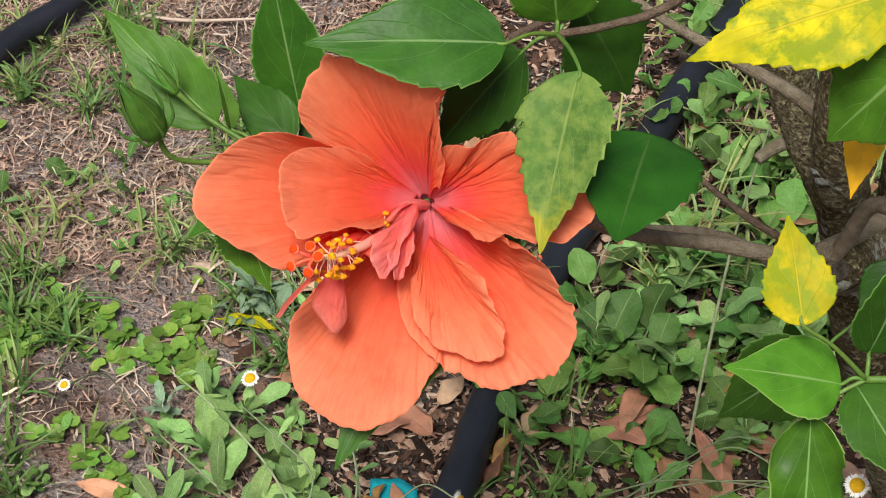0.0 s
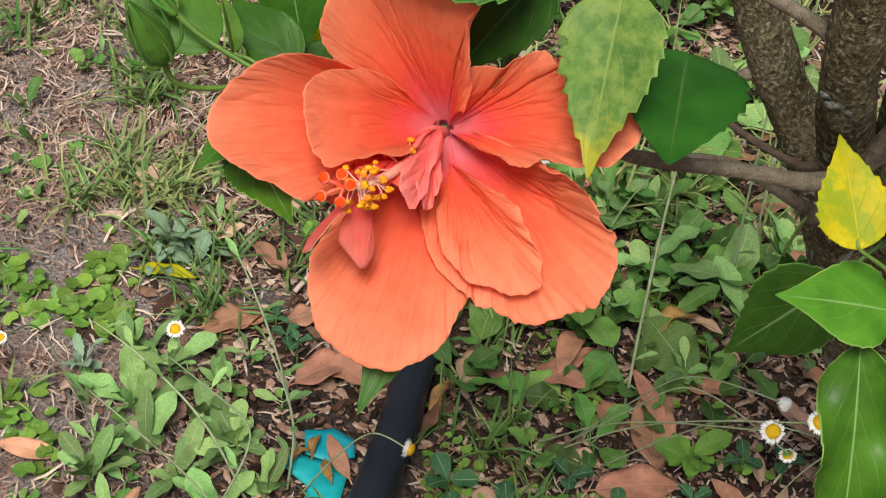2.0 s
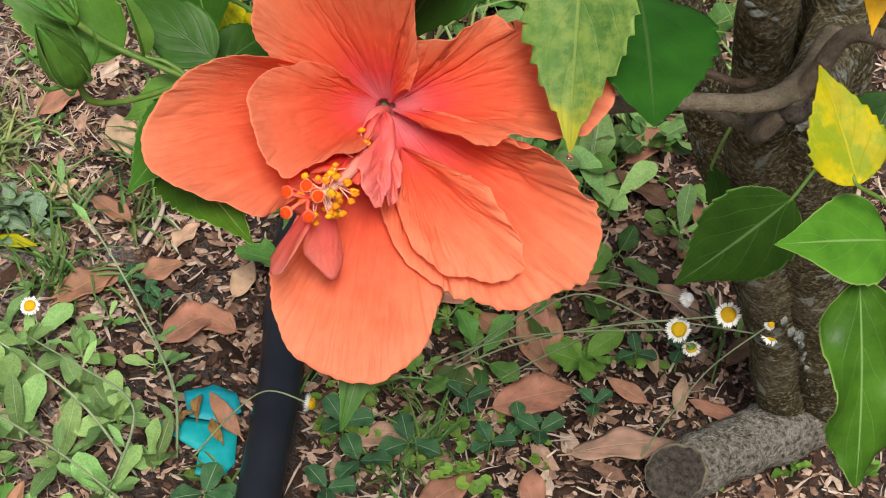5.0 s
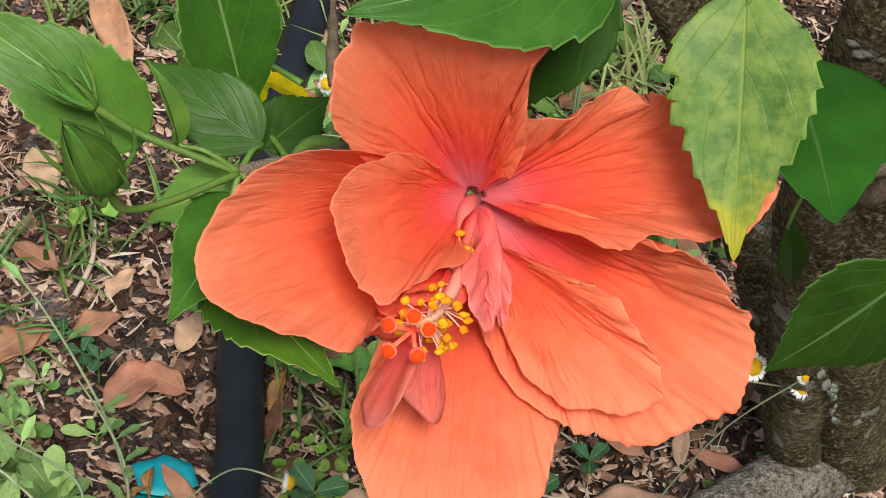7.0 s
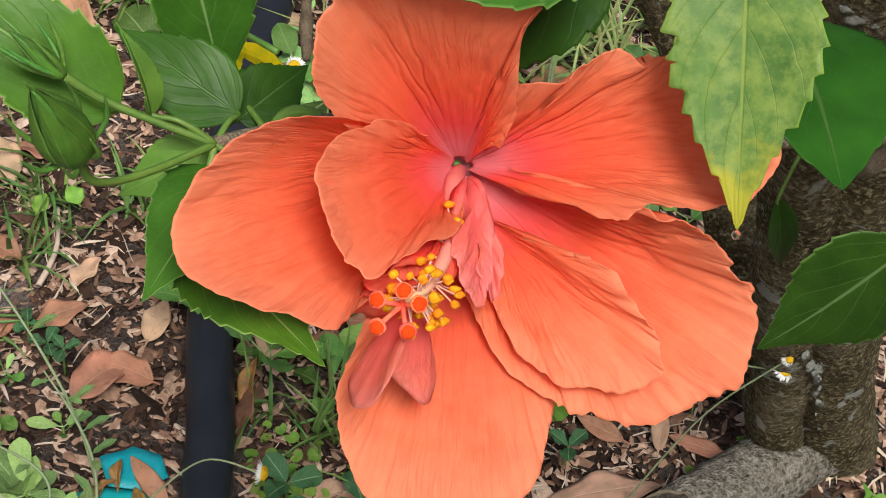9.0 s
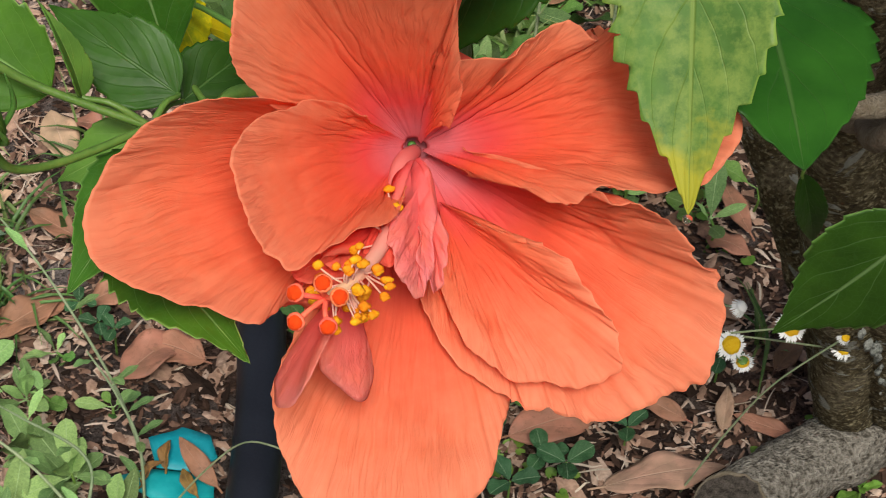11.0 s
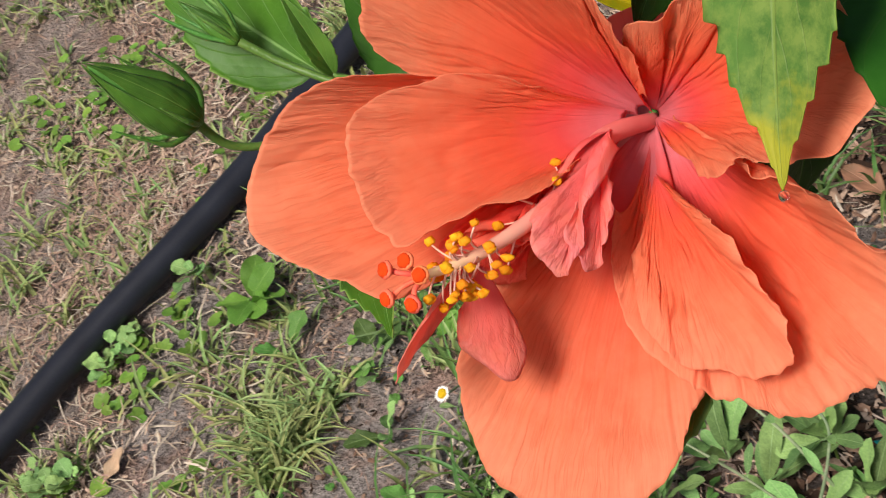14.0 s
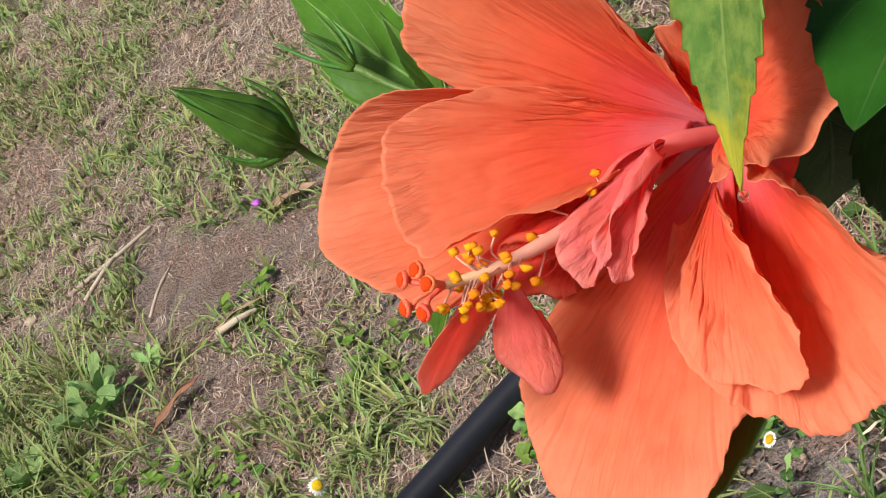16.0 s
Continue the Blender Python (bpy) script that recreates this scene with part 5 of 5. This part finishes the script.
    bm.free()
    for p in me.polygons:
        p.use_smooth = True
    me.materials.append(material)
    return me


BROAD = [weed_blade("broad", M_WEED, 0.60, 0.05, 0.48, 0.22, 0.6), weed_blade("toothed", M_WEED, 0.52, 0.25, 0.55, 0.15, 0.7), weed_blade("spoon", M_WEED, 0.50, 0.0, 0.66, 0.25, 0.55), weed_blade("round", M_WEED, 0.62, 0.12, 0.55, 0.35, 0.45)]
LONG = [weed_blade("lance", M_WEED_PALE, 0.27, 0.0, 0.55, 0.1, 0.7), weed_blade("spatula", M_WEED_PALE, 0.36, 0.06, 0.64, 0.12, 0.55), weed_blade("oval", M_WEED_PALE, 0.46, 0.04, 0.58, 0.15, 0.52)]
TRI = [weed_blade("trifoliate", M_TREFOIL, 0.66, 0.0, 0.60, 0.04, 0.50, 0.1, 0.3)]
ROUND = [weed_blade("rounded", M_WEED_PALE, 0.70, 0.0, 0.58, 0.25, 0.42)]
FROST = [weed_blade("downy", M_FROST, 0.60, 0.30, 0.55, 0.2, 0.55, 0.3, 0.4), weed_blade("downy_long", M_FROST, 0.42, 0.25, 0.5, 0.15, 0.6, 0.3, 0.3)]
FRESH = [weed_blade("fresh", M_FRESH, 0.55, 0.0, 0.52, 0.05, 0.65, 0.1, 0.25)]


def weed(x, y, kinds, leaves, size, rise, label, category="weed", group="weeds on the soil", height=0.0):
    z = ground_z(x, y)
    ob = thing("weed_plant", (x, y, z), label, category, group)
    a0 = rng.uniform(0, 6.28)
    if height > 0.004:
        part("stalk", tube_bm([(x, y, z - 0.002), (x + rng.uniform(-0.004, 0.004), y - 0.002, z + height * 0.6), (x, y, z + height)], [0.0009, 0.0008, 0.0006], 8, 5), M_STEM, ob)
    for k in range(leaves):
        a = a0 + k * 2.4
        s = size * rng.uniform(0.45, 1.2)
        hz = height * (0.4 + 0.6 * rng.random())
        m = Matrix.Translation((x, y, z + 0.001 + hz)) @ pose(0, 0, 0, rise * rng.uniform(0.2, 1.7), rng.uniform(-30, 30), math.degrees(a)) @ Matrix.Diagonal((s, s, s, 1))
        share("leaf", rng.choice(kinds), ob, m)
    return ob


def trefoil(x, y, size, label):
    z = ground_z(x, y)
    ob = thing("trefoil", (x, y, z), label, "clover", "dark trefoils on the mulch")
    h = rng.uniform(0.012, 0.022)
    part("stalk", tube_bm([(x, y, z - 0.001), (x, y, z + h)], [0.0006, 0.0005], 5, 5), M_STEM, ob)
    a0 = rng.uniform(0, 360)
    for k in range(3):
        m = Matrix.Translation((x, y, z + h)) @ pose(0, 0, 0, rng.uniform(0, 25), rng.uniform(-12, 12), a0 + 120 * k + rng.uniform(-12, 12)) @ Matrix.Diagonal((size, size, size, 1))
        share("leaflet", TRI[0], ob, m)


for x, y, s in ((0.0245, 0.230, 0.017), (0.030, 0.205, 0.018), (0.058, 0.217, 0.018), (0.012, 0.192, 0.016), (0.092, 0.238, 0.014), (0.100, 0.208, 0.014), (0.128, 0.215, 0.015), (0.120, 0.226, 0.013),
                (0.160, 0.228, 0.012), (-0.051, 0.190, 0.018), (-0.030, 0.186, 0.017), (0.190, 0.262, 0.012), (0.213, 0.258, 0.012), (-0.075, 0.330, 0.010), (-0.083, 0.345, 0.009), (-0.068, 0.322, 0.009)):
    trefoil(x, y, s, "dark green trefoil with pale-veined leaflets")
weed(0.160, 0.258, FRESH, 9, 0.022, 25, "bright green plant with oval leaves in pairs", height=0.022)
weed(0.262, 0.185, FRESH, 6, 0.014, 40, "small bright green seedling at the log", height=0.01)
weed(0.252, 0.222, FRESH, 5, 0.013, 40, "small bright green seedling at the trunk", height=0.012)
weed(0.300, 0.178, FRESH, 6, 0.014, 45, "small bright green seedling at the log", height=0.01)
for x, y in ((-0.140, 0.297), (-0.160, 0.305), (-0.124, 0.225), (-0.112, 0.299), (-0.126, 0.183), (-0.094, 0.242), (-0.077, 0.219), (-0.112, 0.265), (-0.156, 0.272), (-0.145, 0.245), (-0.10, 0.205), (-0.17, 0.215), (-0.155, 0.19)):
    weed(x, y, LONG, rng.randint(8, 13), rng.uniform(0.022, 0.040), 50, "pale green rosette weed with long soft leaves", height=rng.uniform(0.0, 0.025))
for x, y, k in ((-0.153, 0.407, 0.030), (-0.138, 0.392, 0.022), (-0.160, 0.388, 0.018), (-0.190, 0.300, 0.020)):
    weed(x, y, FROST, 7, k, 35, "grey-green downy weed with crumpled leaves", height=0.008)
for x, y in ((0.060, 0.290), (0.072, 0.269), (0.133, 0.319), (0.093, 0.308), (0.105, 0.275)):
    weed(x, y, BROAD, rng.randint(5, 7), rng.uniform(0.026, 0.036), 28, "green weed with broad scalloped leaves", height=0.006)
made = 0
while made < 100:
    x, y = rng.gauss(0.115, 0.085), rng.gauss(0.42, 0.085)
    if y < 0.31 or y > 0.75 or x < 0.01 or abs(x - (0.037 + (y - 0.465) * 0.36)) < 0.022:
        continue
    weed(x, y, BROAD if rng.random() < 0.7 else LONG, rng.randint(3, 6), rng.uniform(0.012, 0.05), 30, "green broad-leaved weed crowding the soil", height=rng.uniform(0.0, 0.03))
    made += 1
for k in range(34):
    weed(rng.gauss(0.165, 0.045), rng.uniform(0.56, 0.78), BROAD if k % 3 else LONG, rng.randint(4, 6), rng.uniform(0.02, 0.045), 32, "green broad-leaved weed behind the shrub's stems", height=rng.uniform(0.005, 0.03))
for k in range(50):
    x, y = rng.uniform(-0.42, -0.03), rng.uniform(0.2, 0.62)
    if -0.18 < x < 0.02 and y > 0.3 and rng.random() < 0.6:
        continue
    weed(x, y, LONG + BROAD, rng.randint(3, 5), rng.uniform(0.012, 0.022), 35, "small green weed on bare soil", height=rng.uniform(0, 0.01))
for k in range(46):
    weed(rng.uniform(-0.37, -0.12), rng.uniform(0.22, 0.50), rng.choice((LONG, BROAD)), rng.randint(2, 4), rng.uniform(0.008, 0.020), 30, "tiny green seedling on bare soil", height=rng.uniform(0, 0.006))
for x, y in ((-0.429, 0.365), (-0.426, 0.362)):
    weed(x, y, FRESH, 4, 0.026, 30, "green weed with broad heart-shaped leaves", height=0.01)
for x, y in ((-0.512, 0.340), (-0.505, 0.347), (-0.512, 0.328), (-0.521, 0.250), (-0.535, 0.258), (-0.507, 0.252), (-0.472, 0.388)):
    weed(x, y, ROUND, 6, 0.016, 30, "green weed with small rounded leaves beside the pipe", height=0.010)
for k in range(9):
    weed(rng.uniform(-1.05, -0.88), rng.uniform(0.28, 0.40), LONG, 6, rng.uniform(0.022, 0.036), 40, "tall grey-green weed at the edge of the grass", height=0.02)


def tall_stem(points, label, thick=0.0008):
    ob = thing("weed_stalk", points[0], label, "weed", "thin upright weed stalks")
    part("stalk", tube_bm(points, [thick, thick * 0.85, thick * 0.5], 24, 6, 0.15), M_STALK, ob)
    for k in range(5):
        q = spline(points, 12)[2 + 2 * k]
        m = Matrix.Translation(q) @ pose(0, 0, 0, 35, 0, rng.uniform(0, 360)) @ Matrix.Diagonal((0.016, 0.016, 0.016, 1))
        share("leaf", LONG[0], ob, m)


tall_stem([(-0.0638, 0.2254, 0), (-0.0625, 0.2429, 0.03), (-0.0699, 0.2578, 0.05), (-0.0806, 0.2725, 0.065)], "thin grey-green weed stalk beside the plastic scraps")
tall_stem([(-0.089, 0.1957, 0), (-0.1207, 0.2094, 0.03), (-0.1471, 0.219, 0.05), (-0.172, 0.232, 0.062)], "thin grey-green weed stalk leaning over the rosettes")
tall_stem([(-0.1019, 0.2028, 0), (-0.0857, 0.2144, 0.04), (-0.0875, 0.2293, 0.05), (-0.1117, 0.2518, 0.05), (-0.1371, 0.2772, 0.045)], "arching pale weed stalk over the rosettes")
tall_stem([(-0.060, 0.245, 0), (-0.070, 0.262, 0.05), (-0.095, 0.30, 0.09), (-0.12, 0.34, 0.10)], "thin green weed stalk leaning over the mulch")
tall_stem([(-0.085, 0.215, 0), (-0.11, 0.23, 0.045), (-0.145, 0.25, 0.07), (-0.175, 0.27, 0.075)], "thin green weed stalk leaning over the rosettes")
tall_stem([(0.125, 0.305, 0), (0.130, 0.335, 0.06), (0.138, 0.37, 0.13), (0.15, 0.40, 0.19)], "pale upright weed stalk among the leaves", 0.0011)
tall_stem([(0.19, 0.40, 0), (0.19, 0.41, 0.08), (0.192, 0.42, 0.16), (0.195, 0.43, 0.22)], "thin upright weed stalk among the leaves")
tall_stem([(0.21, 0.45, 0), (0.21, 0.46, 0.08), (0.206, 0.47, 0.17), (0.20, 0.48, 0.24)], "thin upright weed stalk among the leaves")

# ---- ground cover nobody could count ----
def scatter(name, label, category, material, count, place, shape):
    verts, faces = [], []
    made = 0
    while made < count:
        at = place()
        if at is None:
            continue
        v, f = shape(*at)
        n = len(verts)
        verts += v
        faces += [tuple(i + n for i in q) for q in f]
        made += 1
    me = bpy.data.meshes.new(name)
    me.from_pydata(verts, [], faces)
    me.materials.append(material)
    ob = new(name, me)
    return tagged(ob, label, category, kind="stuff")


def on_pipe(x, y):
    return abs(x - np.interp(y, (0.06, 0.17, 0.262, 0.334, 0.465, 0.68), (-0.055, -0.028, -0.0065, 0.005, 0.037, 0.12))) < 0.015 or abs(x - np.interp(y, (0.15, 0.264, 0.343, 0.475, 0.632, 0.688, 0.86), (-0.625, -0.567, -0.526, -0.45, -0.38, -0.347, -0.26))) < 0.015


def place_in(x0, x1, y0, y1, keep):
    def pick():
        x, y = rng.uniform(x0, x1), rng.uniform(y0, y1)
        return None if on_pipe(x, y) or rng.random() > keep(x, y) else (x, y)
    return pick


def chip(x, y, size=(0.0009, 0.0052), thin=0.55):
    z = ground_z(x, y) + rng.uniform(0.0, 0.005)
    a, s = rng.uniform(0, 6.28), rng.uniform(*size)
    w = s * rng.uniform(0.15, thin)
    tx, ty = rng.uniform(-0.45, 0.45), rng.uniform(-0.45, 0.45)
    pts = []
    for k in range(5):
        q = 6.283 * k / 5 + rng.uniform(-0.35, 0.35)
        u, v = math.cos(q) * s, math.sin(q) * w
        pts.append((x + u * math.cos(a) - v * math.sin(a), y + u * math.sin(a) + v * math.cos(a), z + u * tx + v * ty))
    c = (x, y, z + w * rng.uniform(0.1, 0.5))
    return pts + [c], [(0, 1, 5), (1, 2, 5), (2, 3, 5), (3, 4, 5), (4, 0, 5)]


def straw(x, y, length=(0.006, 0.026), width=(0.00025, 0.0009), curve=0.9):
    """A dry grass blade lying on the soil, bent and tapering."""
    z = ground_z(x, y) + rng.uniform(0.0005, 0.006)
    a, s, w = rng.uniform(0, 6.28), rng.uniform(*length), rng.uniform(*width)
    bend = rng.uniform(-curve, curve)
    v, p = [], (x, y, z)
    for k in range(4):
        c = a + bend * k / 3
        wk = w * (0.7, 1.0, 0.8, 0.15)[k]
        ox, oy = -math.sin(c) * wk, math.cos(c) * wk
        v += [(p[0] - ox, p[1] - oy, p[2]), (p[0] + ox, p[1] + oy, p[2] + wk * 0.6)]
        p = (p[0] + s / 3 * math.cos(c), p[1] + s / 3 * math.sin(c), max(ground_z(x, y) + 0.0004, p[2] + rng.uniform(-0.0025, 0.0025)))
    return v, [(0, 2, 3, 1), (2, 4, 5, 3), (4, 6, 7, 5)]


def tuft(x, y, blades=(8, 16), size=(0.014, 0.034)):
    z = ground_z(x, y)
    verts, faces = [], []
    for k in range(rng.randint(*blades)):
        a, s, w = rng.uniform(0, 6.28), rng.uniform(*size), rng.uniform(0.0007, 0.0016)
        bx, by = x + rng.gauss(0, 0.006), y + rng.gauss(0, 0.006)
        lean = rng.uniform(0.35, 1.3)
        n = len(verts)
        for i in range(5):
            f = i / 4
            r = s * f * math.sin(lean * (0.4 + 0.8 * f))
            h = s * f * math.cos(lean * (0.4 + 0.8 * f))
            ww = w * (1 - f ** 2) + 0.00008
            ox, oy = -math.sin(a) * ww, math.cos(a) * ww
            px, py, pz = bx + r * math.cos(a), by + r * math.sin(a), z + h
            verts += [(px - ox, py - oy, pz), (px, py, pz - ww * 0.5), (px + ox, py + oy, pz)]
        for i in range(4):
            q = n + 3 * i
            faces += [(q, q + 1, q + 4, q + 3), (q + 1, q + 2, q + 5, q + 4)]
    return verts, faces


def round_leaf(x, y, size=(0.0025, 0.0058)):
    """A small notched round leaf on a short stalk."""
    z = ground_z(x, y) + rng.uniform(0.002, 0.011)
    s, a = rng.uniform(*size), rng.uniform(0, 6.28)
    tx, ty = rng.uniform(-0.35, 0.35), rng.uniform(-0.35, 0.35)
    pts = [(x, y, z - s * 0.15)]
    for k in range(9):
        q = a + 6.283 * k / 9
        r = s * (0.45 if k == 0 else 1.0 + rng.uniform(-0.06, 0.06))
        u, v = math.cos(q) * r, math.sin(q) * r
        pts.append((x + u, y + v, z + u * tx + v * ty))
    pts += [(x - 0.0003, y, z - s * 0.2), (x + 0.0003, y, z - s * 0.2), (x + 0.002, y + 0.001, ground_z(x, y) - 0.001)]
    return pts, [(0, k, k % 9 + 1) for k in range(1, 10)] + [(10, 11, 12)]


def clump(scale, cut, seed):
    def f(x, y):
        return max(0.0, min(1.0, (noise.noise(Vector((x * scale, y * scale, seed))) - cut) * 4))
    return f


bald = ((-0.905, 0.515, 0.13, 0.065), (-0.335, 0.250, 0.055, 0.042), (-0.328, 0.259, 0.055, 0.042), (-0.258, 0.343, 0.055, 0.042), (-0.240, 0.359, 0.055, 0.042), (-0.261, 0.266, 0.055, 0.042), (-0.157, 0.377, 0.055, 0.042), (-0.70, 0.62, 0.09, 0.05))


def cover(x, y):
    """How much grows and lies here: little on the bald patches."""
    d = min(math.hypot((x - a) / w, (y - b) / h) for a, b, w, h in bald) + 0.5 * noise.noise(Vector((x * 22, y * 22, 2)))
    return max(0.12, min(1.0, (d - 0.7) * 2.2))


def cover_soft(x, y):
    return cover(x, y) ** 1.5


scatter("grass", "short thin grass growing through dry thatch", "grass", M_GRASS, 2500, place_in(-1.7, -0.40, 0.15, 1.2, lambda x, y: cover_soft(x, y) * (0.12 + 0.88 * clump(7, -0.15, 17)(x, y))), lambda x, y: tuft(x, y, (5, 9), (0.006, 0.022)))
mulchy = lambda x, y: 1.0 if x > -0.14 else 0.3 if y < 0.45 else 0.7
scatter("mulch", "brown bark mulch and leaf crumbs on the soil", "mulch", M_CHIP, 46000, place_in(-0.45, 0.5, 0.1, 0.8, mulchy), lambda x, y: chip(x, y, (0.0009, 0.0052) if x > -0.16 else (0.0007, 0.003)))
scatter("mulch", "larger pieces of bark mulch and broken leaf", "mulch", M_CHIP, 1500, place_in(-0.2, 0.5, 0.1, 0.7, lambda x, y: 1.0), lambda x, y: chip(x, y, (0.005, 0.013), 0.5))
scatter("dry_thatch", "dry straw-coloured thatch over the soil", "dry grass", M_STRAW, 52000, place_in(-1.5, -0.50, 0.15, 1.2, lambda x, y: cover(x, y) * (0.35 + 0.65 * clump(6, -0.2, 3)(x, y)) * (1.0 if x < -0.9 else 0.6)), lambda x, y: straw(x, y, (0.004, 0.015), (0.00012, 0.00045), 0.5))
scatter("dry_thatch", "old brown thatch crumbling on the soil", "dry grass", M_STRAW_OLD, 22000, place_in(-0.60, -0.10, 0.18, 1.0, lambda x, y: cover(x, y) * (0.3 + 0.7 * clump(8, -0.2, 6)(x, y)) * (0.35 if y < 0.42 else 1.0)), lambda x, y: straw(x, y, (0.004, 0.017), (0.00015, 0.0006), 0.6))
scatter("dry_thatch", "reddish-brown thatch matted under the grass", "dry grass", M_STRAW_OLD, 46000, place_in(-1.5, -0.50, 0.15, 1.2, lambda x, y: cover(x, y) * (0.3 + 0.7 * clump(9, -0.1, 43)(x, y))), lambda x, y: straw(x, y, (0.003, 0.012), (0.00015, 0.0005), 0.5))
scatter("dry_thatch", "few pale straws on the brown thatch", "dry grass", M_STRAW, 3000, place_in(-0.55, -0.12, 0.2, 1.0, lambda x, y: cover(x, y) * (0.07 if y < 0.43 and x > -0.42 else 1.0)), lambda x, y: straw(x, y, (0.006, 0.026), (0.0002, 0.0007), 0.6))
scatter("dry_thatch", "few dry straws between mulch and weeds", "dry grass", M_STRAW, 2600, place_in(-0.3, 0.5, 0.1, 0.9, lambda x, y: 1.0), straw)
scatter("mulch", "crumbs of soil and thatch under the grass", "mulch", M_STRAW_OLD, 16000, place_in(-1.5, -0.3, 0.15, 1.2, lambda x, y: 1.0), lambda x, y: chip(x, y, (0.0006, 0.0028), 0.7))
lawn = clump(5.5, -0.12, 11)
scatter("grass", "thin green grass in patches over dry thatch", "grass", M_GRASS, 720, place_in(-1.7, -0.22, 0.15, 1.2, lambda x, y: lawn(x, y) * (0.2 if x > -0.38 else 0.65 if x > -0.6 else 1.0 if y < 0.5 else 0.7)), tuft)
scatter("grass", "green grass tufts between weeds and mulch", "grass", M_GRASS_DEEP, 68, place_in(-0.38, 0.25, 0.2, 0.75, lambda x, y: clump(9, -0.05, 5)(x, y) * (0.2 if x > -0.1 else 1)), lambda x, y: tuft(x, y, (10, 20), (0.02, 0.05)))
scatter("grass", "long coarse grass at the edge of the bare patch", "grass", M_GRASS, 70, place_in(-1.15, -0.86, 0.24, 0.42, lambda x, y: 1.0), lambda x, y: tuft(x, y, (6, 12), (0.03, 0.075)))
sparse = ((-0.394, 0.274), (-0.406, 0.278), (-0.383, 0.265), (-0.366, 0.289), (-0.399, 0.263), (-0.222, 0.457), (-0.182, 0.486), (-0.271, 0.501), (-0.154, 0.456), (-0.20, 0.47), (-0.245, 0.48), (-0.17, 0.435), (-0.29, 0.45))
scatter("grass", "fine grass clump on the bare soil", "grass", M_GRASS, 46, lambda: (lambda c: (c[0] + rng.gauss(0, 0.014), c[1] + rng.gauss(0, 0.012)))(rng.choice(sparse)), lambda x, y: tuft(x, y, (7, 13), (0.018, 0.042)))
scatter("grass", "thin upright grass among the weeds under the shrub", "grass", M_GRASS, 70, place_in(0.04, 0.32, 0.44, 0.78, lambda x, y: 1.0), lambda x, y: tuft(x, y, (4, 9), (0.035, 0.085)))
scatter("grass", "dark narrow-leaved grass tufts on the mulch", "grass", M_GRASS_DEEP, 7, lambda: (rng.gauss(-0.045, 0.035), rng.gauss(0.43, 0.018)), lambda x, y: tuft(x, y, (10, 18), (0.02, 0.045)))
round_zone = clump(13, 0.16, 21)
mats = ((-0.295, 0.361), (-0.284, 0.348), (-0.277, 0.372), (-0.275, 0.385), (-0.295, 0.336), (-0.245, 0.374), (-0.232, 0.346), (-0.227, 0.337), (-0.218, 0.353), (-0.183, 0.417), (-0.195, 0.371), (-0.190, 0.382), (-0.225, 0.262), (-0.217, 0.257), (-0.204, 0.243), (-0.206, 0.238), (-0.240, 0.278), (-0.199, 0.341), (-0.198, 0.351), (-0.189, 0.403), (-0.168, 0.345), (-0.183, 0.333), (-0.294, 0.356), (-0.272, 0.377), (-0.28, 0.369), (-0.3, 0.345), (-0.254, 0.373), (-0.234, 0.352), (-0.195, 0.378), (-0.194, 0.348), (-0.226, 0.267), (-0.201, 0.249), (-0.257, 0.278), (-0.244, 0.364), (-0.219, 0.357), (-0.179, 0.337))
soil_clover = place_in(-0.5, 0.12, 0.15, 0.62, lambda x, y: round_zone(x, y) * (1.0 if x < -0.05 else 0.4))


def clover_spot():
    if rng.random() < 0.6:
        return soil_clover()
    c = rng.choice(mats)
    return c[0] + rng.gauss(0, 0.008), c[1] + rng.gauss(0, 0.008)


scatter("clover", "small round-leaved clover creeping over the soil", "clover", M_CLOVER, 230, clover_spot, lambda x, y: round_leaf(x, y, (0.003, 0.0068)))
scatter("clover", "small round-leaved clover creeping over the mulch", "clover", M_CLOVER, 260, place_in(0.0, 0.25, 0.15, 0.4, lambda x, y: clump(16, 0.05, 8)(x, y)), lambda x, y: round_leaf(x, y, (0.002, 0.0042)))
scatter("clover", "scattered clover leaves in the thin grass", "clover", M_CLOVER, 380, place_in(-0.9, -0.4, 0.2, 0.6, lambda x, y: clump(9, 0.05, 31)(x, y)), round_leaf)


def outskirts():
    """Ground all round the nearer stretch, thinning out with distance."""
    a, r = rng.uniform(0, 6.28), rng.uniform(0.5, 2.8)
    x, y = -0.35 + 1.3 * r * math.cos(a), 0.45 + r * math.sin(a)
    if -1.75 < x < 0.55 and 0.1 < y < 1.25:
        return None
    return None if y < 0.1 and r < 1.2 and abs(x) < 0.5 else (x, y)


scatter("grass", "rough grass beyond the flower bed", "grass", M_GRASS, 4200, outskirts, lambda x, y: tuft(x, y, (4, 8), (0.02, 0.06)))
scatter("dry_thatch", "dry thatch beyond the flower bed", "dry grass", M_STRAW, 9000, outskirts, lambda x, y: straw(x, y, (0.015, 0.05)))
